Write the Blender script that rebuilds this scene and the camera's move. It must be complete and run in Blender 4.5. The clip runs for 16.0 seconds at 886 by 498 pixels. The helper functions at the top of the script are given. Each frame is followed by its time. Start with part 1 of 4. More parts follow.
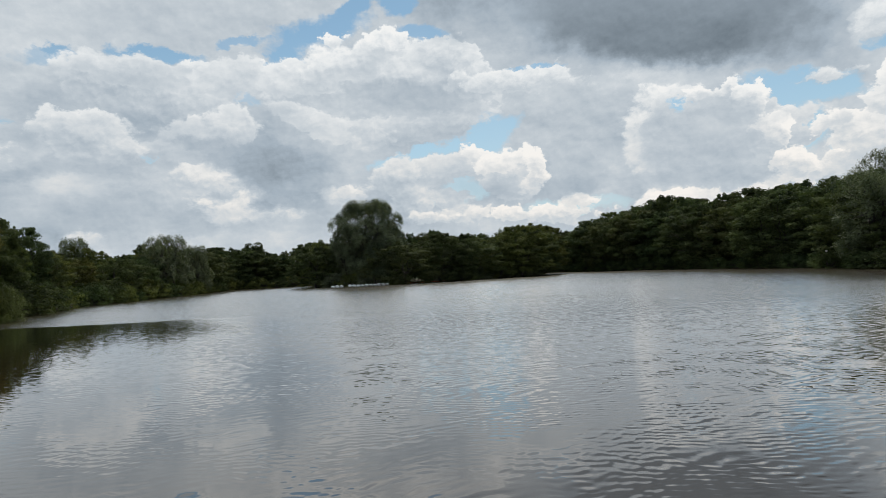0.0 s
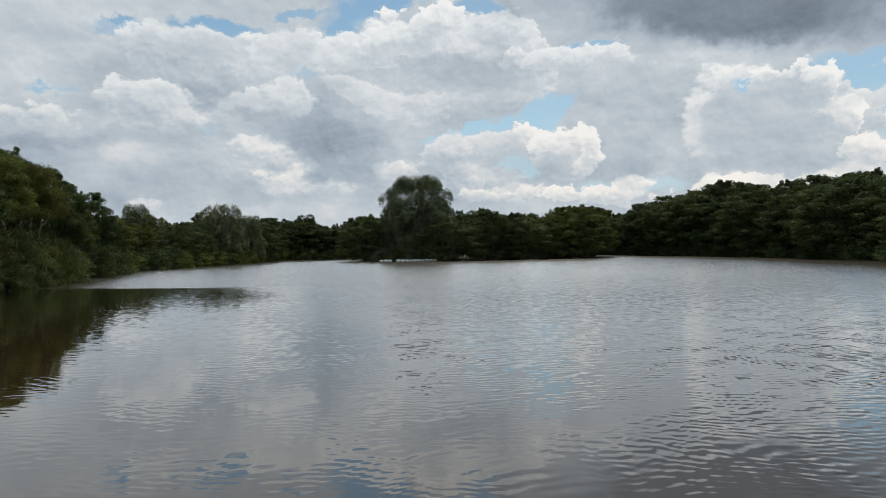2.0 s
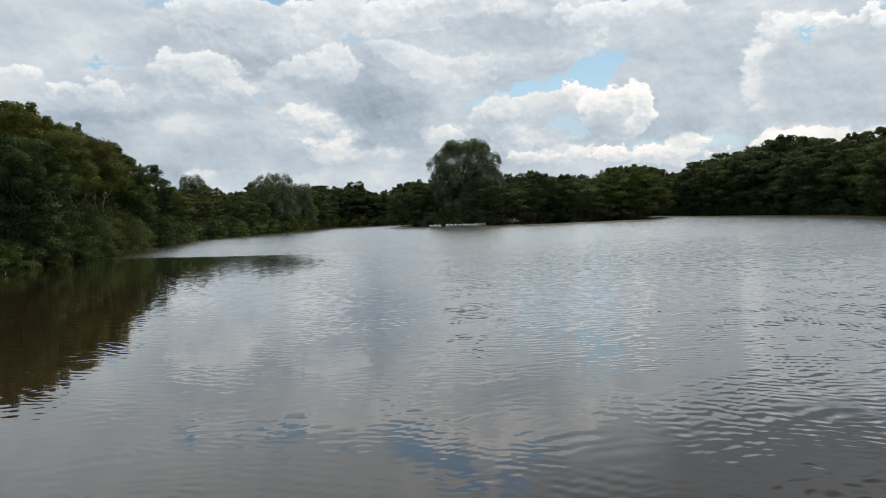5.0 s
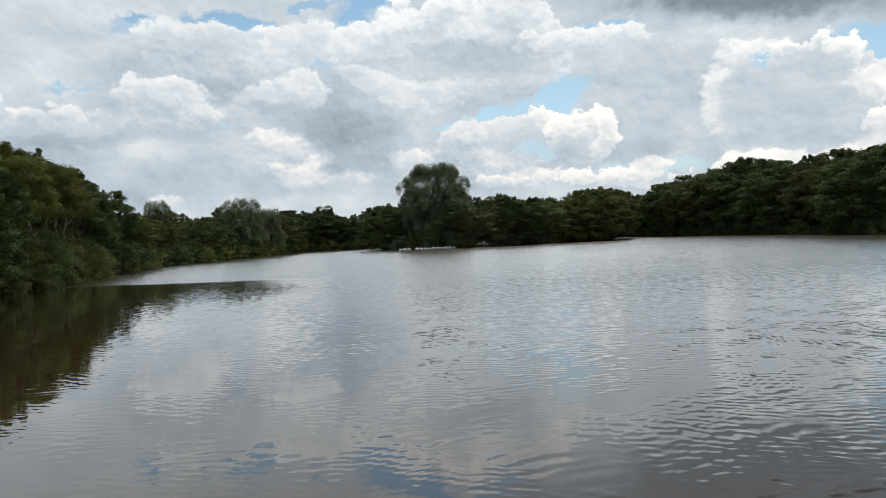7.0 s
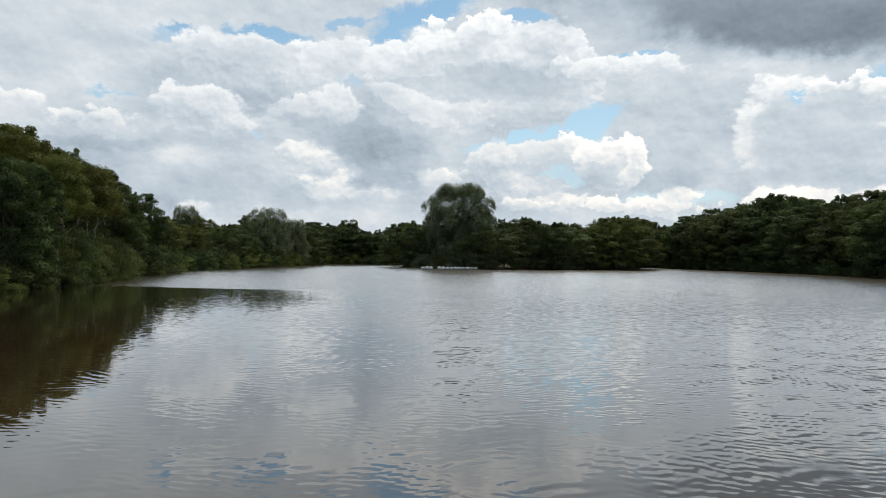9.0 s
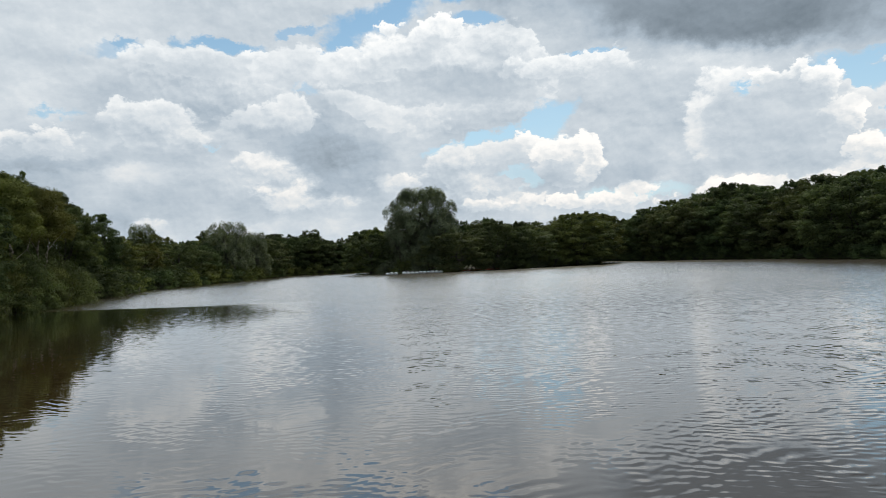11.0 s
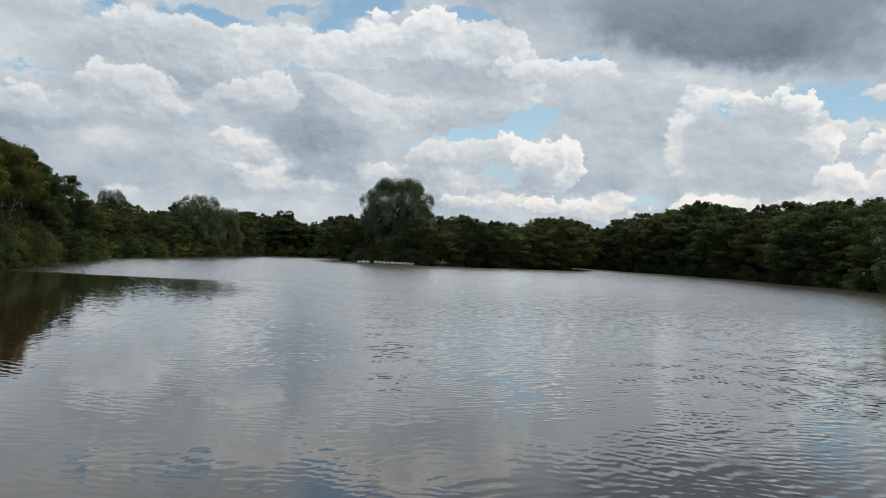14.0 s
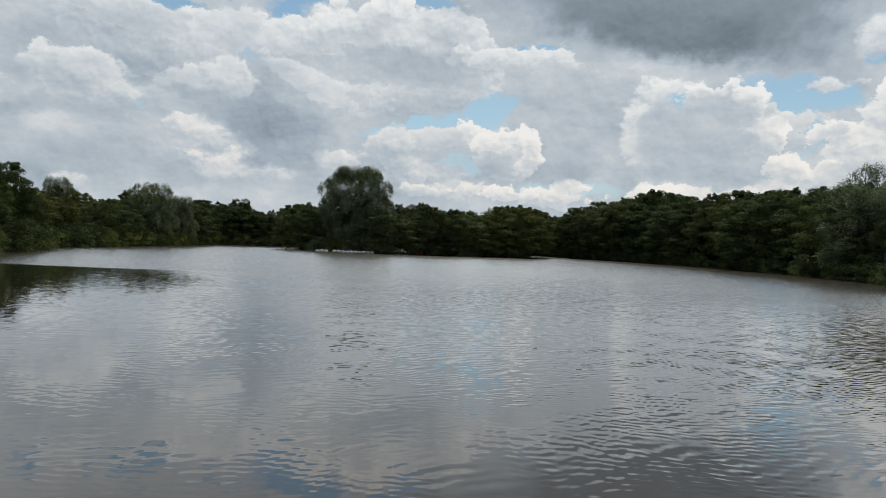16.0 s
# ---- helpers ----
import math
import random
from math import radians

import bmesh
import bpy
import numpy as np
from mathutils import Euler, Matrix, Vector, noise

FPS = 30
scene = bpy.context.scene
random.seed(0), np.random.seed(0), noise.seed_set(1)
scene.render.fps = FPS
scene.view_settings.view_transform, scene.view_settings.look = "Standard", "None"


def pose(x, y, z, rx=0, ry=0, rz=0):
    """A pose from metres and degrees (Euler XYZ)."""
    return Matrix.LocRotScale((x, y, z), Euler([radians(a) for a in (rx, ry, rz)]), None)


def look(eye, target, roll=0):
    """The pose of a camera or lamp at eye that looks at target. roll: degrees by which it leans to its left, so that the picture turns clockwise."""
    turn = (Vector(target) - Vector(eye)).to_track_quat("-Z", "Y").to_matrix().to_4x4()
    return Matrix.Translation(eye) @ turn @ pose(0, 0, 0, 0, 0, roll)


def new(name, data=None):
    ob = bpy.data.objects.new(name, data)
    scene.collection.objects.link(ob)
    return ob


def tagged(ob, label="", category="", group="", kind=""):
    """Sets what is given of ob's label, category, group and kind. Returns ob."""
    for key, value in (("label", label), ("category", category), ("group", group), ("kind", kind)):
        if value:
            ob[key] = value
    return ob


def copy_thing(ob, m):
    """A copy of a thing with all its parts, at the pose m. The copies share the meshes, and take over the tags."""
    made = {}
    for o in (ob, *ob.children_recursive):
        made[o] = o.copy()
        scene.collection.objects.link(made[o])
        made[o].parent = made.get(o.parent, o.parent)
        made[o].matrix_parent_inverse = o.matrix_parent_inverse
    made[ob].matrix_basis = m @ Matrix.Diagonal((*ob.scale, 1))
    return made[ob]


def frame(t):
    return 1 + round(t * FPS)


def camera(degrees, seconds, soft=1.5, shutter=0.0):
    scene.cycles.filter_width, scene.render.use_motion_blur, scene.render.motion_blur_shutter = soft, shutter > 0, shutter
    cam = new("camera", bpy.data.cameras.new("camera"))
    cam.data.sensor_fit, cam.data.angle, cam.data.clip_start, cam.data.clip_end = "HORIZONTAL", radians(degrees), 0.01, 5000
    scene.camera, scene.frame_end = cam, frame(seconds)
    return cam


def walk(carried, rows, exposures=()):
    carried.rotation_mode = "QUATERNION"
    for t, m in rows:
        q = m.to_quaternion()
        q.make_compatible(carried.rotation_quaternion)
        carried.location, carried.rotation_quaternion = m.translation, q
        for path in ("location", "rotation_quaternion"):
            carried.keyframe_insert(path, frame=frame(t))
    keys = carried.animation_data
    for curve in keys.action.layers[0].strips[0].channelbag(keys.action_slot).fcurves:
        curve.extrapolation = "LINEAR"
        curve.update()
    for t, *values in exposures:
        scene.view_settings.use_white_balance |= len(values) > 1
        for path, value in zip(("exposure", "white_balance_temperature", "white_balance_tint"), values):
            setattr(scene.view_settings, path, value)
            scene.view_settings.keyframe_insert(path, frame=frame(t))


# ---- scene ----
# ---------------------------------------------------------------- camera
cam = camera(68.6, 16.0, soft=0.8)
EYE = (0.0, 0.0, 2.0)
# seconds, tilt, lean, turn in degrees: a hand-held turn on one spot
TURNS = [
    (0.0, 91.869, 2.680, -6.606), (0.5, 89.850, 1.149, -5.327), (1.0, 89.846, 1.298, -4.740),
    (1.5, 89.797, 0.587, -3.872), (2.0, 89.997, 0.510, -2.351), (2.5, 89.039, 1.376, -1.483),
    (3.0, 88.540, 1.445, -0.601), (3.5, 87.918, 0.876, -0.235), (4.0, 87.475, 2.361, 2.770),
    (6.5, 86.719, 1.101, -0.320), (7.0, 88.915, 2.256, -0.710), (7.5, 90.979, 2.471, 3.824),
    (8.0, 92.242, 1.456, 4.433), (8.5, 90.760, -1.027, 1.064), (9.0, 90.659, -1.000, 1.285),
    (11.5, 91.249, 3.577, -3.191), (12.0, 93.387, 4.538, -4.972), (12.5, 92.304, 1.886, -9.550),
    (13.0, 90.128, -2.448, -9.705), (13.5, 89.880, -2.519, -5.528), (14.0, 90.454, -2.785, -4.262),
    (14.5, 90.240, -2.589, -4.212), (15.0, 91.100, -3.014, -6.886), (15.5, 90.563, -3.210, -5.793),
    (16.0, 89.602, -2.584, -7.851),
]
walk(cam, [(t, pose(*EYE, rx, ry, rz)) for t, rx, ry, rz in TURNS], [(0.0, -0.04), (0.5, -0.06), (2.0, -0.08), (4.0, 0.0), (6.5, 0.18), (7.0, 0.14), (7.5, 0.03), (8.0, 0.04), (8.5, 0.15), (9.0, 0.17), (12.0, 0.05), (12.5, -0.06), (13.0, -0.08), (13.5, -0.17), (14.1, -0.05), (16.0, -0.14)])


# ---------------------------------------------------------------- node helpers
class Nodes:
    """Short spellings for building a node tree."""

    def __init__(self, tree):
        self.tree = tree
        tree.nodes.clear()

    def put(self, socket, value):
        if isinstance(value, bpy.types.NodeSocket):
            self.tree.links.new(value, socket)
        elif value is not None:
            socket.default_value = value

    def add(self, kind):
        return self.tree.nodes.new(kind)

    def math(self, op, a, b=None, c=None, clamp=False):
        n = self.add("ShaderNodeMath")
        n.operation, n.use_clamp = op, clamp
        for s, v in zip(n.inputs, (a, b, c)):
            self.put(s, v)
        return n.outputs[0]

    def vec(self, op, a, b=None, scale=None):
        n = self.add("ShaderNodeVectorMath")
        n.operation = op
        self.put(n.inputs[0], a)
        self.put(n.inputs[1], b)
        if scale is not None:
            self.put(n.inputs["Scale"], scale)
        return n.outputs["Value"] if op in ("LENGTH", "DOT_PRODUCT", "DISTANCE") else n.outputs[0]

    def xyz(self, x, y, z):
        n = self.add("ShaderNodeCombineXYZ")
        for s, v in zip(n.inputs, (x, y, z)):
            self.put(s, v)
        return n.outputs[0]

    def split(self, v):
        n = self.add("ShaderNodeSeparateXYZ")
        self.put(n.inputs[0], v)
        return n.outputs

    def noise(self, v, scale, detail=4.0, rough=0.55, distortion=0.0):
        n = self.add("ShaderNodeTexNoise")
        self.put(n.inputs["Vector"], v)
        self.put(n.inputs["Scale"], scale)
        self.put(n.inputs["Detail"], detail)
        self.put(n.inputs["Roughness"], rough)
        self.put(n.inputs["Distortion"], distortion)
        return n.outputs

    def smooth(self, v, lo, hi, a=0.0, b=1.0):
        n = self.add("ShaderNodeMapRange")
        n.interpolation_type = "SMOOTHSTEP"
        for s, x in zip(n.inputs, (v, lo, hi, a, b)):
            self.put(s, x)
        return n.outputs[0]

    def mix(self, f, a, b, blend="MIX"):
        n = self.add("ShaderNodeMix")
        n.data_type, n.blend_type = "RGBA", blend
        self.put(n.inputs[0], f)
        self.put(n.inputs[6], a)
        self.put(n.inputs[7], b)
        return n.outputs[2]

    def ramp(self, f, stops):
        n = self.add("ShaderNodeValToRGB")
        e = n.color_ramp.elements
        while len(e) < len(stops):
            e.new(0.5)
        for el, (p, c) in zip(e, stops):
            el.position, el.color = p, (*c, 1.0)
        self.put(n.inputs[0], f)
        return n.outputs[0]


# ---------------------------------------------------------------- sky and light
SUN_AZ, SUN_EL = 14.0, 50.0     # degrees: to the right of straight ahead, up

sky_world = bpy.data.worlds.new("cloudy_sky")
sky_world.use_nodes = True
scene.world = sky_world
w = Nodes(sky_world.node_tree)
ray = w.add("ShaderNodeTexCoord").outputs["Generated"]
rx_, ry_, rz_ = w.split(w.vec("NORMALIZE", ray))
az = w.math("MULTIPLY", w.math("ARCTAN2", rx_, ry_), 180 / math.pi)
el = w.math("MULTIPLY", w.math("ARCSINE", rz_), 180 / math.pi)
flat = w.xyz(az, el, 0.0)

# heaped, cauliflower-like relief, and a slow swirl that makes the outlines ragged
lifted = w.vec("MULTIPLY", flat, (1.0, 1.35, 1.0))
drift = w.add("ShaderNodeTexNoise")
drift.noise_dimensions = "2D"
w.put(drift.inputs["Vector"], lifted)
drift.inputs["Scale"].default_value, drift.inputs["Detail"].default_value, drift.inputs["Roughness"].default_value = 0.22, 6.0, 0.6
swirl = w.vec("MULTIPLY", w.vec("SUBTRACT", drift.outputs["Color"], (0.5, 0.5, 0.5)), (2.2, 1.5, 0.0))
curl = w.add("ShaderNodeTexNoise")
curl.noise_dimensions = "2D"
w.put(curl.inputs["Vector"], lifted)
curl.inputs["Scale"].default_value, curl.inputs["Detail"].default_value, curl.inputs["Roughness"].default_value = 0.95, 4.0, 0.6
curls = w.vec("MULTIPLY", w.vec("SUBTRACT", curl.outputs["Color"], (0.5, 0.5, 0.5)), (1.3, 1.0, 0.0))
spot = w.vec("ADD", flat, w.vec("ADD", swirl, curls))


def heaps(v):
    puffs = w.add("ShaderNodeTexVoronoi")
    puffs.voronoi_dimensions, puffs.feature, puffs.normalize = "2D", "SMOOTH_F1", True
    w.put(puffs.inputs["Vector"], v)
    for key, value in (("Scale", 0.36), ("Detail", 3.5), ("Roughness", 0.52), ("Lacunarity", 2.3), ("Smoothness", 0.35)):
        puffs.inputs[key].default_value = value
    return w.math("SUBTRACT", 1.0, w.math("MULTIPLY", puffs.outputs["Distance"], 1.6))


curled = w.vec("ADD", lifted, w.vec("ADD", w.vec("SCALE", swirl, scale=0.35), w.vec("SCALE", curls, scale=0.5)))
lumps_here = heaps(curled)
lumps_sunward = heaps(w.vec("ADD", curled, (0.16, 0.42, 0.0)))
relief = w.math("SUBTRACT", lumps_here, lumps_sunward)
wisp = w.add("ShaderNodeTexNoise")
wisp.noise_dimensions = "2D"
w.put(wisp.inputs["Vector"], w.vec("MULTIPLY", curled, (0.7, 1.2, 1.0)))
wisp.inputs["Scale"].default_value, wisp.inputs["Detail"].default_value, wisp.inputs["Roughness"].default_value = 0.13, 7.0, 0.6
wisps = w.math("SUBTRACT", wisp.outputs["Fac"], 0.5)


lump = w.math("SUBTRACT", lumps_here, 0.45)
torn = w.math("MULTIPLY_ADD", wisps, 1.7, w.math("MULTIPLY", lump, 0.7))
billow = w.math("SUBTRACT", drift.outputs["Fac"], 0.5)
grain = w.math("MULTIPLY_ADD", relief, 0.14, w.math("MULTIPLY_ADD", billow, 0.28, w.math("MULTIPLY", wisps, 0.30)))
# the high sheet: light grey, broken by blue gaps; overhead one looks at its shaded underside
bright = w.math("ADD", w.math("MULTIPLY_ADD", wisps, 0.2, grain), w.smooth(el, 20.0, 34.0, 0.63, 0.38))
cover = 1.0


def oval(a, e, ra, re, lean, after):
    """A place in the sky as seen from an oval's middle, with the oval's edge at 1; the ovals are worked out one after the other."""
    where = spot
    if not isinstance(after, float):
        n = w.add("ShaderNodeVectorMath")
        n.operation = "MULTIPLY_ADD"
        w.put(n.inputs[0], after)
        n.inputs[1].default_value = (1e-6, 1e-6, 0.0)
        w.put(n.inputs[2], spot)
        where = n.outputs[0]
    m = w.add("ShaderNodeMapping")
    m.vector_type = "TEXTURE"
    w.put(m.inputs["Vector"], where)
    m.inputs["Location"].default_value = (a, e, 0)
    m.inputs["Rotation"].default_value = (0, 0, radians(lean))
    m.inputs["Scale"].default_value = (ra, re, 1)
    return m.outputs[0]


def blend(alpha, tone):
    global bright
    m = w.add("ShaderNodeMix")
    m.data_type = "FLOAT"
    w.put(m.inputs[0], alpha)
    w.put(m.inputs[2], bright)
    w.put(m.inputs[3], tone)
    bright = m.outputs[0]


def gap(a, e, ra, re, lean=0.0, deep=1.0):
    """A hole in the high sheet with torn edges."""
    global cover
    d = w.vec("LENGTH", oval(a, e, ra, re, lean, cover))
    d = w.math("MULTIPLY_ADD", torn, 1.0 / (0.45 + 0.55 * min(ra, re)), d)
    cover = w.math("MULTIPLY", cover, w.smooth(d, 0.70, 1.3, 1.0 - deep, 1.0))


def veil(a, e, ra, re, lean, tone, full):
    """A broad soft lightening or darkening of the sheet, as thicker and thinner cloud gives."""
    d = w.math("MULTIPLY_ADD", wisps, 1.2, w.vec("LENGTH", oval(a, e, ra, re, lean, bright)))
    blend(w.smooth(d, 1.25, 0.35, 0.0, full), w.math("ADD", grain, tone))


def puff(a, e, ra, re, lean, low, high, edge=0.4, ragged=1.5, rim=0.08):
    """A heaped cloud: brightness low at its foot and high at its head, a bright thin rim, a lumpy outline; edge and ragged in degrees."""
    global cover
    inside = oval(a, e, ra, re, lean, bright)
    deep = min(ra, re)
    body = w.math("MULTIPLY_ADD", w.vec("LENGTH", inside), -deep, w.math("MULTIPLY_ADD", lump, ragged, deep))
    alpha = w.smooth(body, 0.0, edge)
    lit = min(1.0, 3.0 * (high - low))
    tone = w.smooth(w.math("MULTIPLY_ADD", relief, 1.6 * lit, w.split(inside)[1]), -0.9, 0.95, low, high)
    tone = w.math("MULTIPLY_ADD", grain, 1.0 if high > 0.45 else 0.35, tone)
    if rim:
        tone = w.math("ADD", tone, w.smooth(body, 0.7, 0.1, 0.0, rim))
    blend(alpha, tone)
    cover = w.math("MAXIMUM", cover, alpha)


# tones of the high sheet, broad and soft: bearing, height, half-width, half-height, lean in degrees, tone
veil(-21.0, 20.0, 13.77, 2.92, 9, 0.66, 0.9)
veil(-33.2, 18.9, 15.79, 3.61, 8, 0.66, 0.9)
veil(-22.5, 14.0, 8.06, 2.84, 6, 0.53, 0.9)
veil(-13.0, 16.0, 6.07, 2.60, 4, 0.63, 0.9)
veil(5.8, 15.2, 12.04, 2.83, -1, 0.6, 0.9)
veil(18.2, 12.3, 8.34, 5.24, -4, 0.62, 0.9)
veil(5.5, 4.7, 23.89, 2.48, -2, 0.57, 0.9)
veil(-19.3, 5.2, 12.75, 2.18, 1, 0.54, 0.9)
veil(-33.3, 6.6, 9.67, 2.60, 2, 0.55, 0.9)
veil(-36.6, 13.1, 8.04, 2.44, 6, 0.64, 0.9)
# blue gaps
gap(-3.4, 20.5, 4.63, 1.38, 15, 1.0)
gap(-0.4, 22.3, 2.93, 0.87, 30, 1.0)
gap(3.7, 23.0, 1.30, 1.04, 0, 1.0)
gap(-6.2, 18.7, 1.62, 1.04, 21, 1.0)
gap(-7.1, 17.6, 2.22, 0.36, -1, 0.9)
gap(-9.8, 19.4, 2.29, 0.42, 12, 0.8)
gap(-16.1, 18.0, 3.06, 0.55, -2, 1.0)
gap(-23.8, 17.6, 1.75, 0.48, -2, 0.9)
gap(5.5, 20.3, 1.99, 0.64, -14, 0.9)
gap(11.8, 11.6, 2.91, 1.64, -7, 0.95)
gap(5.7, 10.4, 4.25, 0.53, 10, 1.0)
gap(15.2, 16.9, 2.29, 0.37, 1, 0.9)
gap(27.1, 12.8, 1.19, 0.64, -6, 1.0)
gap(36.2, 12.8, 3.86, 1.02, -12, 1.0)
gap(36.1, 9.9, 1.59, 1.98, 4, 0.9)
gap(42.8, 15.0, 2.76, 0.65, 7, 1.0)
gap(18.7, 5.0, 3.40, 0.79, 1, 0.6)
gap(9.1, 7.1, 1.50, 0.89, -2, 0.6)
gap(4.6, 6.5, 1.49, 0.69, -1, 0.4)
gap(-17.5, 10.2, 0.64, 0.39, 3, 0.8)
gap(-9.9, 15.0, 1.17, 0.45, 3, 0.5)
gap(39.1, 7.8, 1.14, 0.69, -7, 0.6)
gap(-28.9, 12.4, 2.01, 0.44, 1, 0.9)
gap(-37.3, 11.6, 1.79, 0.37, 6, 0.8)
gap(-24.5, 17.1, 2.49, 0.78, 12, 0.6)
# heaped clouds and their shadows, the farthest first
puff(-22.4, 3.5, 2.17, 0.68, -0, 0.62, 0.8, 0.7, 1.5, 0.08)
puff(-14.5, 3.3, 8.38, 0.64, -1, 0.62, 0.7, 0.8, 0.6, 0)
puff(29.2, 5.3, 7.49, 1.22, 6, 0.78, 0.98, 0.3, 1.3, 0.08)
puff(34.1, 6.9, 2.27, 1.62, -5, 0.72, 0.98, 0.3, 1.5, 0.08)
puff(37.5, 6.7, 1.95, 0.96, -6, 0.66, 0.9, 0.4, 1.5, 0.08)
puff(13.5, 4.4, 2.38, 0.79, -2, 0.66, 0.93, 0.3, 1.5, 0.08)
puff(17.0, 4.6, 2.55, 0.99, 3, 0.66, 0.95, 0.3, 1.5, 0.08)
puff(19.1, 5.6, 1.46, 0.88, -3, 0.72, 0.97, 0.3, 1.5, 0.08)
puff(8.5, 4.8, 3.00, 0.99, -2, 0.62, 0.86, 0.4, 1.5, 0.08)
puff(7.6, 6.2, 2.50, 1.09, -2, 0.6, 0.84, 0.5, 1.5, 0.08)
puff(4.3, 6.5, 2.73, 2.37, -9, 0.6, 0.88, 0.5, 1.8, 0.08)
puff(-2.0, 7.0, 2.32, 1.26, 5, 0.6, 0.88, 0.5, 1.8, 0.08)
puff(5.8, 4.6, 1.99, 0.79, -2, 0.62, 0.88, 0.4, 1.5, 0.08)
puff(-16.1, 7.2, 5.72, 2.46, -4, 0.5, 0.66, 1.0, 1.2, 0)
puff(-13.1, 8.4, 3.20, 1.37, -11, 0.6, 0.86, 0.5, 1.5, 0.08)
puff(-9.5, 6.0, 4.26, 1.50, -4, 0.68, 0.9, 0.9, 1.5, 0.08)
puff(-11.9, 5.4, 2.61, 1.29, 0, 0.68, 0.88, 0.9, 1.5, 0.08)
veil(-8.6, 6.2, 1.09, 0.61, 0, 0.46, 0.8)
veil(-7.0, 7.3, 4.14, 1.24, -20, 0.45, 0.8)
veil(-18.5, 5.8, 5.10, 1.75, 1, 0.52, 0.7)
puff(6.4, 8.8, 6.25, 1.47, 6, 0.7, 0.84, 0.3, 0.5, 0.1)
puff(10.2, 9.8, 1.60, 0.98, -2, 0.74, 0.95, 0.3, 1.5, 0.08)
puff(3.0, 8.2, 2.37, 2.07, -21, 0.64, 0.9, 0.6, 1.8, 0.08)
veil(8.6, 7.1, 2.75, 0.89, -2, 0.62, 0.8)
puff(18.2, 11.1, 5.64, 5.04, -4, 0.54, 0.66, 1.0, 1.5, 0)
veil(18.5, 7.1, 11.22, 1.37, -3, 0.49, 0.8)
puff(13.1, 7.9, 2.89, 2.16, -2, 0.6, 0.8, 0.3, 1.4, 0.08)
puff(12.6, 9.0, 2.50, 0.88, 4, 0.74, 0.96, 0.25, 1.5, 0.08)
puff(14.8, 8.2, 1.09, 1.96, -3, 0.66, 0.97, 0.3, 1.5, 0.08)
veil(12.0, 7.1, 2.10, 1.09, -2, 0.5, 0.8)
puff(25.9, 12.9, 3.21, 1.58, 4, 0.64, 0.9, 0.6, 1.5, 0.08)
puff(23.9, 10.6, 1.50, 2.93, 1, 0.74, 0.95, 0.9, 1.8, 0.08)
puff(30.3, 9.7, 6.60, 4.33, -10, 0.56, 0.78, 0.35, 1.6, 0.1)
gap(27.2, 12.8, 1.09, 0.60, 4, 1.0)
puff(30.1, 13.2, 2.62, 0.82, 3, 0.64, 0.95, 0.25, 1.5, 0.08)
puff(32.5, 11.9, 1.67, 1.90, -27, 0.62, 0.98, 0.25, 1.8, 0.08)
puff(33.8, 9.4, 1.56, 1.90, -32, 0.58, 0.98, 0.25, 1.8, 0.08)
puff(35.5, 7.4, 1.54, 1.33, -6, 0.66, 0.98, 0.25, 1.8, 0.08)
veil(29.4, 9.3, 5.07, 3.70, -0, 0.6, 0.85)
veil(27.5, 6.8, 7.66, 1.13, 2, 0.5, 0.8)
puff(41.0, 8.2, 3.36, 2.43, -7, 0.62, 0.92, 0.3, 1.5, 0.08)
puff(38.2, 7.6, 1.16, 0.69, -6, 0.66, 0.94, 0.3, 1.5, 0.08)
puff(38.0, 9.8, 1.15, 0.61, 21, 0.68, 0.92, 0.3, 1.5, 0.08)
puff(43.3, 11.7, 3.60, 1.96, 4, 0.68, 0.95, 0.3, 1.5, 0.08)
puff(38.0, 13.1, 2.69, 0.51, 2, 0.7, 0.88, 0.4, 1.0, 0.08)
puff(36.3, 10.9, 2.78, 0.57, 1, 0.74, 0.86, 0.6, 0.8, 0.08)
veil(41.5, 6.9, 3.97, 1.51, -6, 0.62, 0.9)
# the grey cloud over the island and the heaps above it
puff(-7.3, 10.8, 7.77, 3.95, -15, 0.43, 0.56, 1.8, 2.0, 0)
veil(-8.7, 10.1, 6.32, 1.68, -9, 0.43, 0.7)
puff(5.8, 13.0, 6.52, 1.91, 3, 0.6, 0.8, 0.5, 1.5, 0.08)
puff(-0.4, 12.4, 2.67, 1.34, -10, 0.62, 0.8, 0.5, 1.5, 0.08)
puff(-4.0, 13.3, 3.97, 1.33, -23, 0.62, 0.77, 0.5, 1.5, 0.08)
puff(-7.0, 14.7, 2.30, 0.74, -8, 0.64, 0.78, 0.5, 1.5, 0.08)
puff(2.9, 16.6, 9.46, 3.34, -0, 0.6, 0.84, 0.4, 1.5, 0.08)
veil(4.8, 15.0, 8.50, 1.32, -4, 0.56, 0.8)
puff(-4.9, 16.9, 4.77, 1.53, 6, 0.64, 0.86, 0.3, 1.5, 0.08)
puff(-1.0, 18.0, 4.43, 1.35, 14, 0.64, 0.9, 0.3, 1.5, 0.08)
puff(3.0, 19.5, 2.50, 1.08, 0, 0.66, 0.95, 0.25, 1.8, 0.08)
puff(7.9, 18.2, 3.75, 1.76, -14, 0.62, 0.88, 0.3, 1.5, 0.08)
puff(-1.8, 19.9, 0.83, 0.40, 2, 0.7, 0.9, 0.2, 1.5, 0.08)
puff(9.6, 15.8, 2.01, 1.13, -2, 0.56, 0.8, 0.4, 1.5, 0.08)
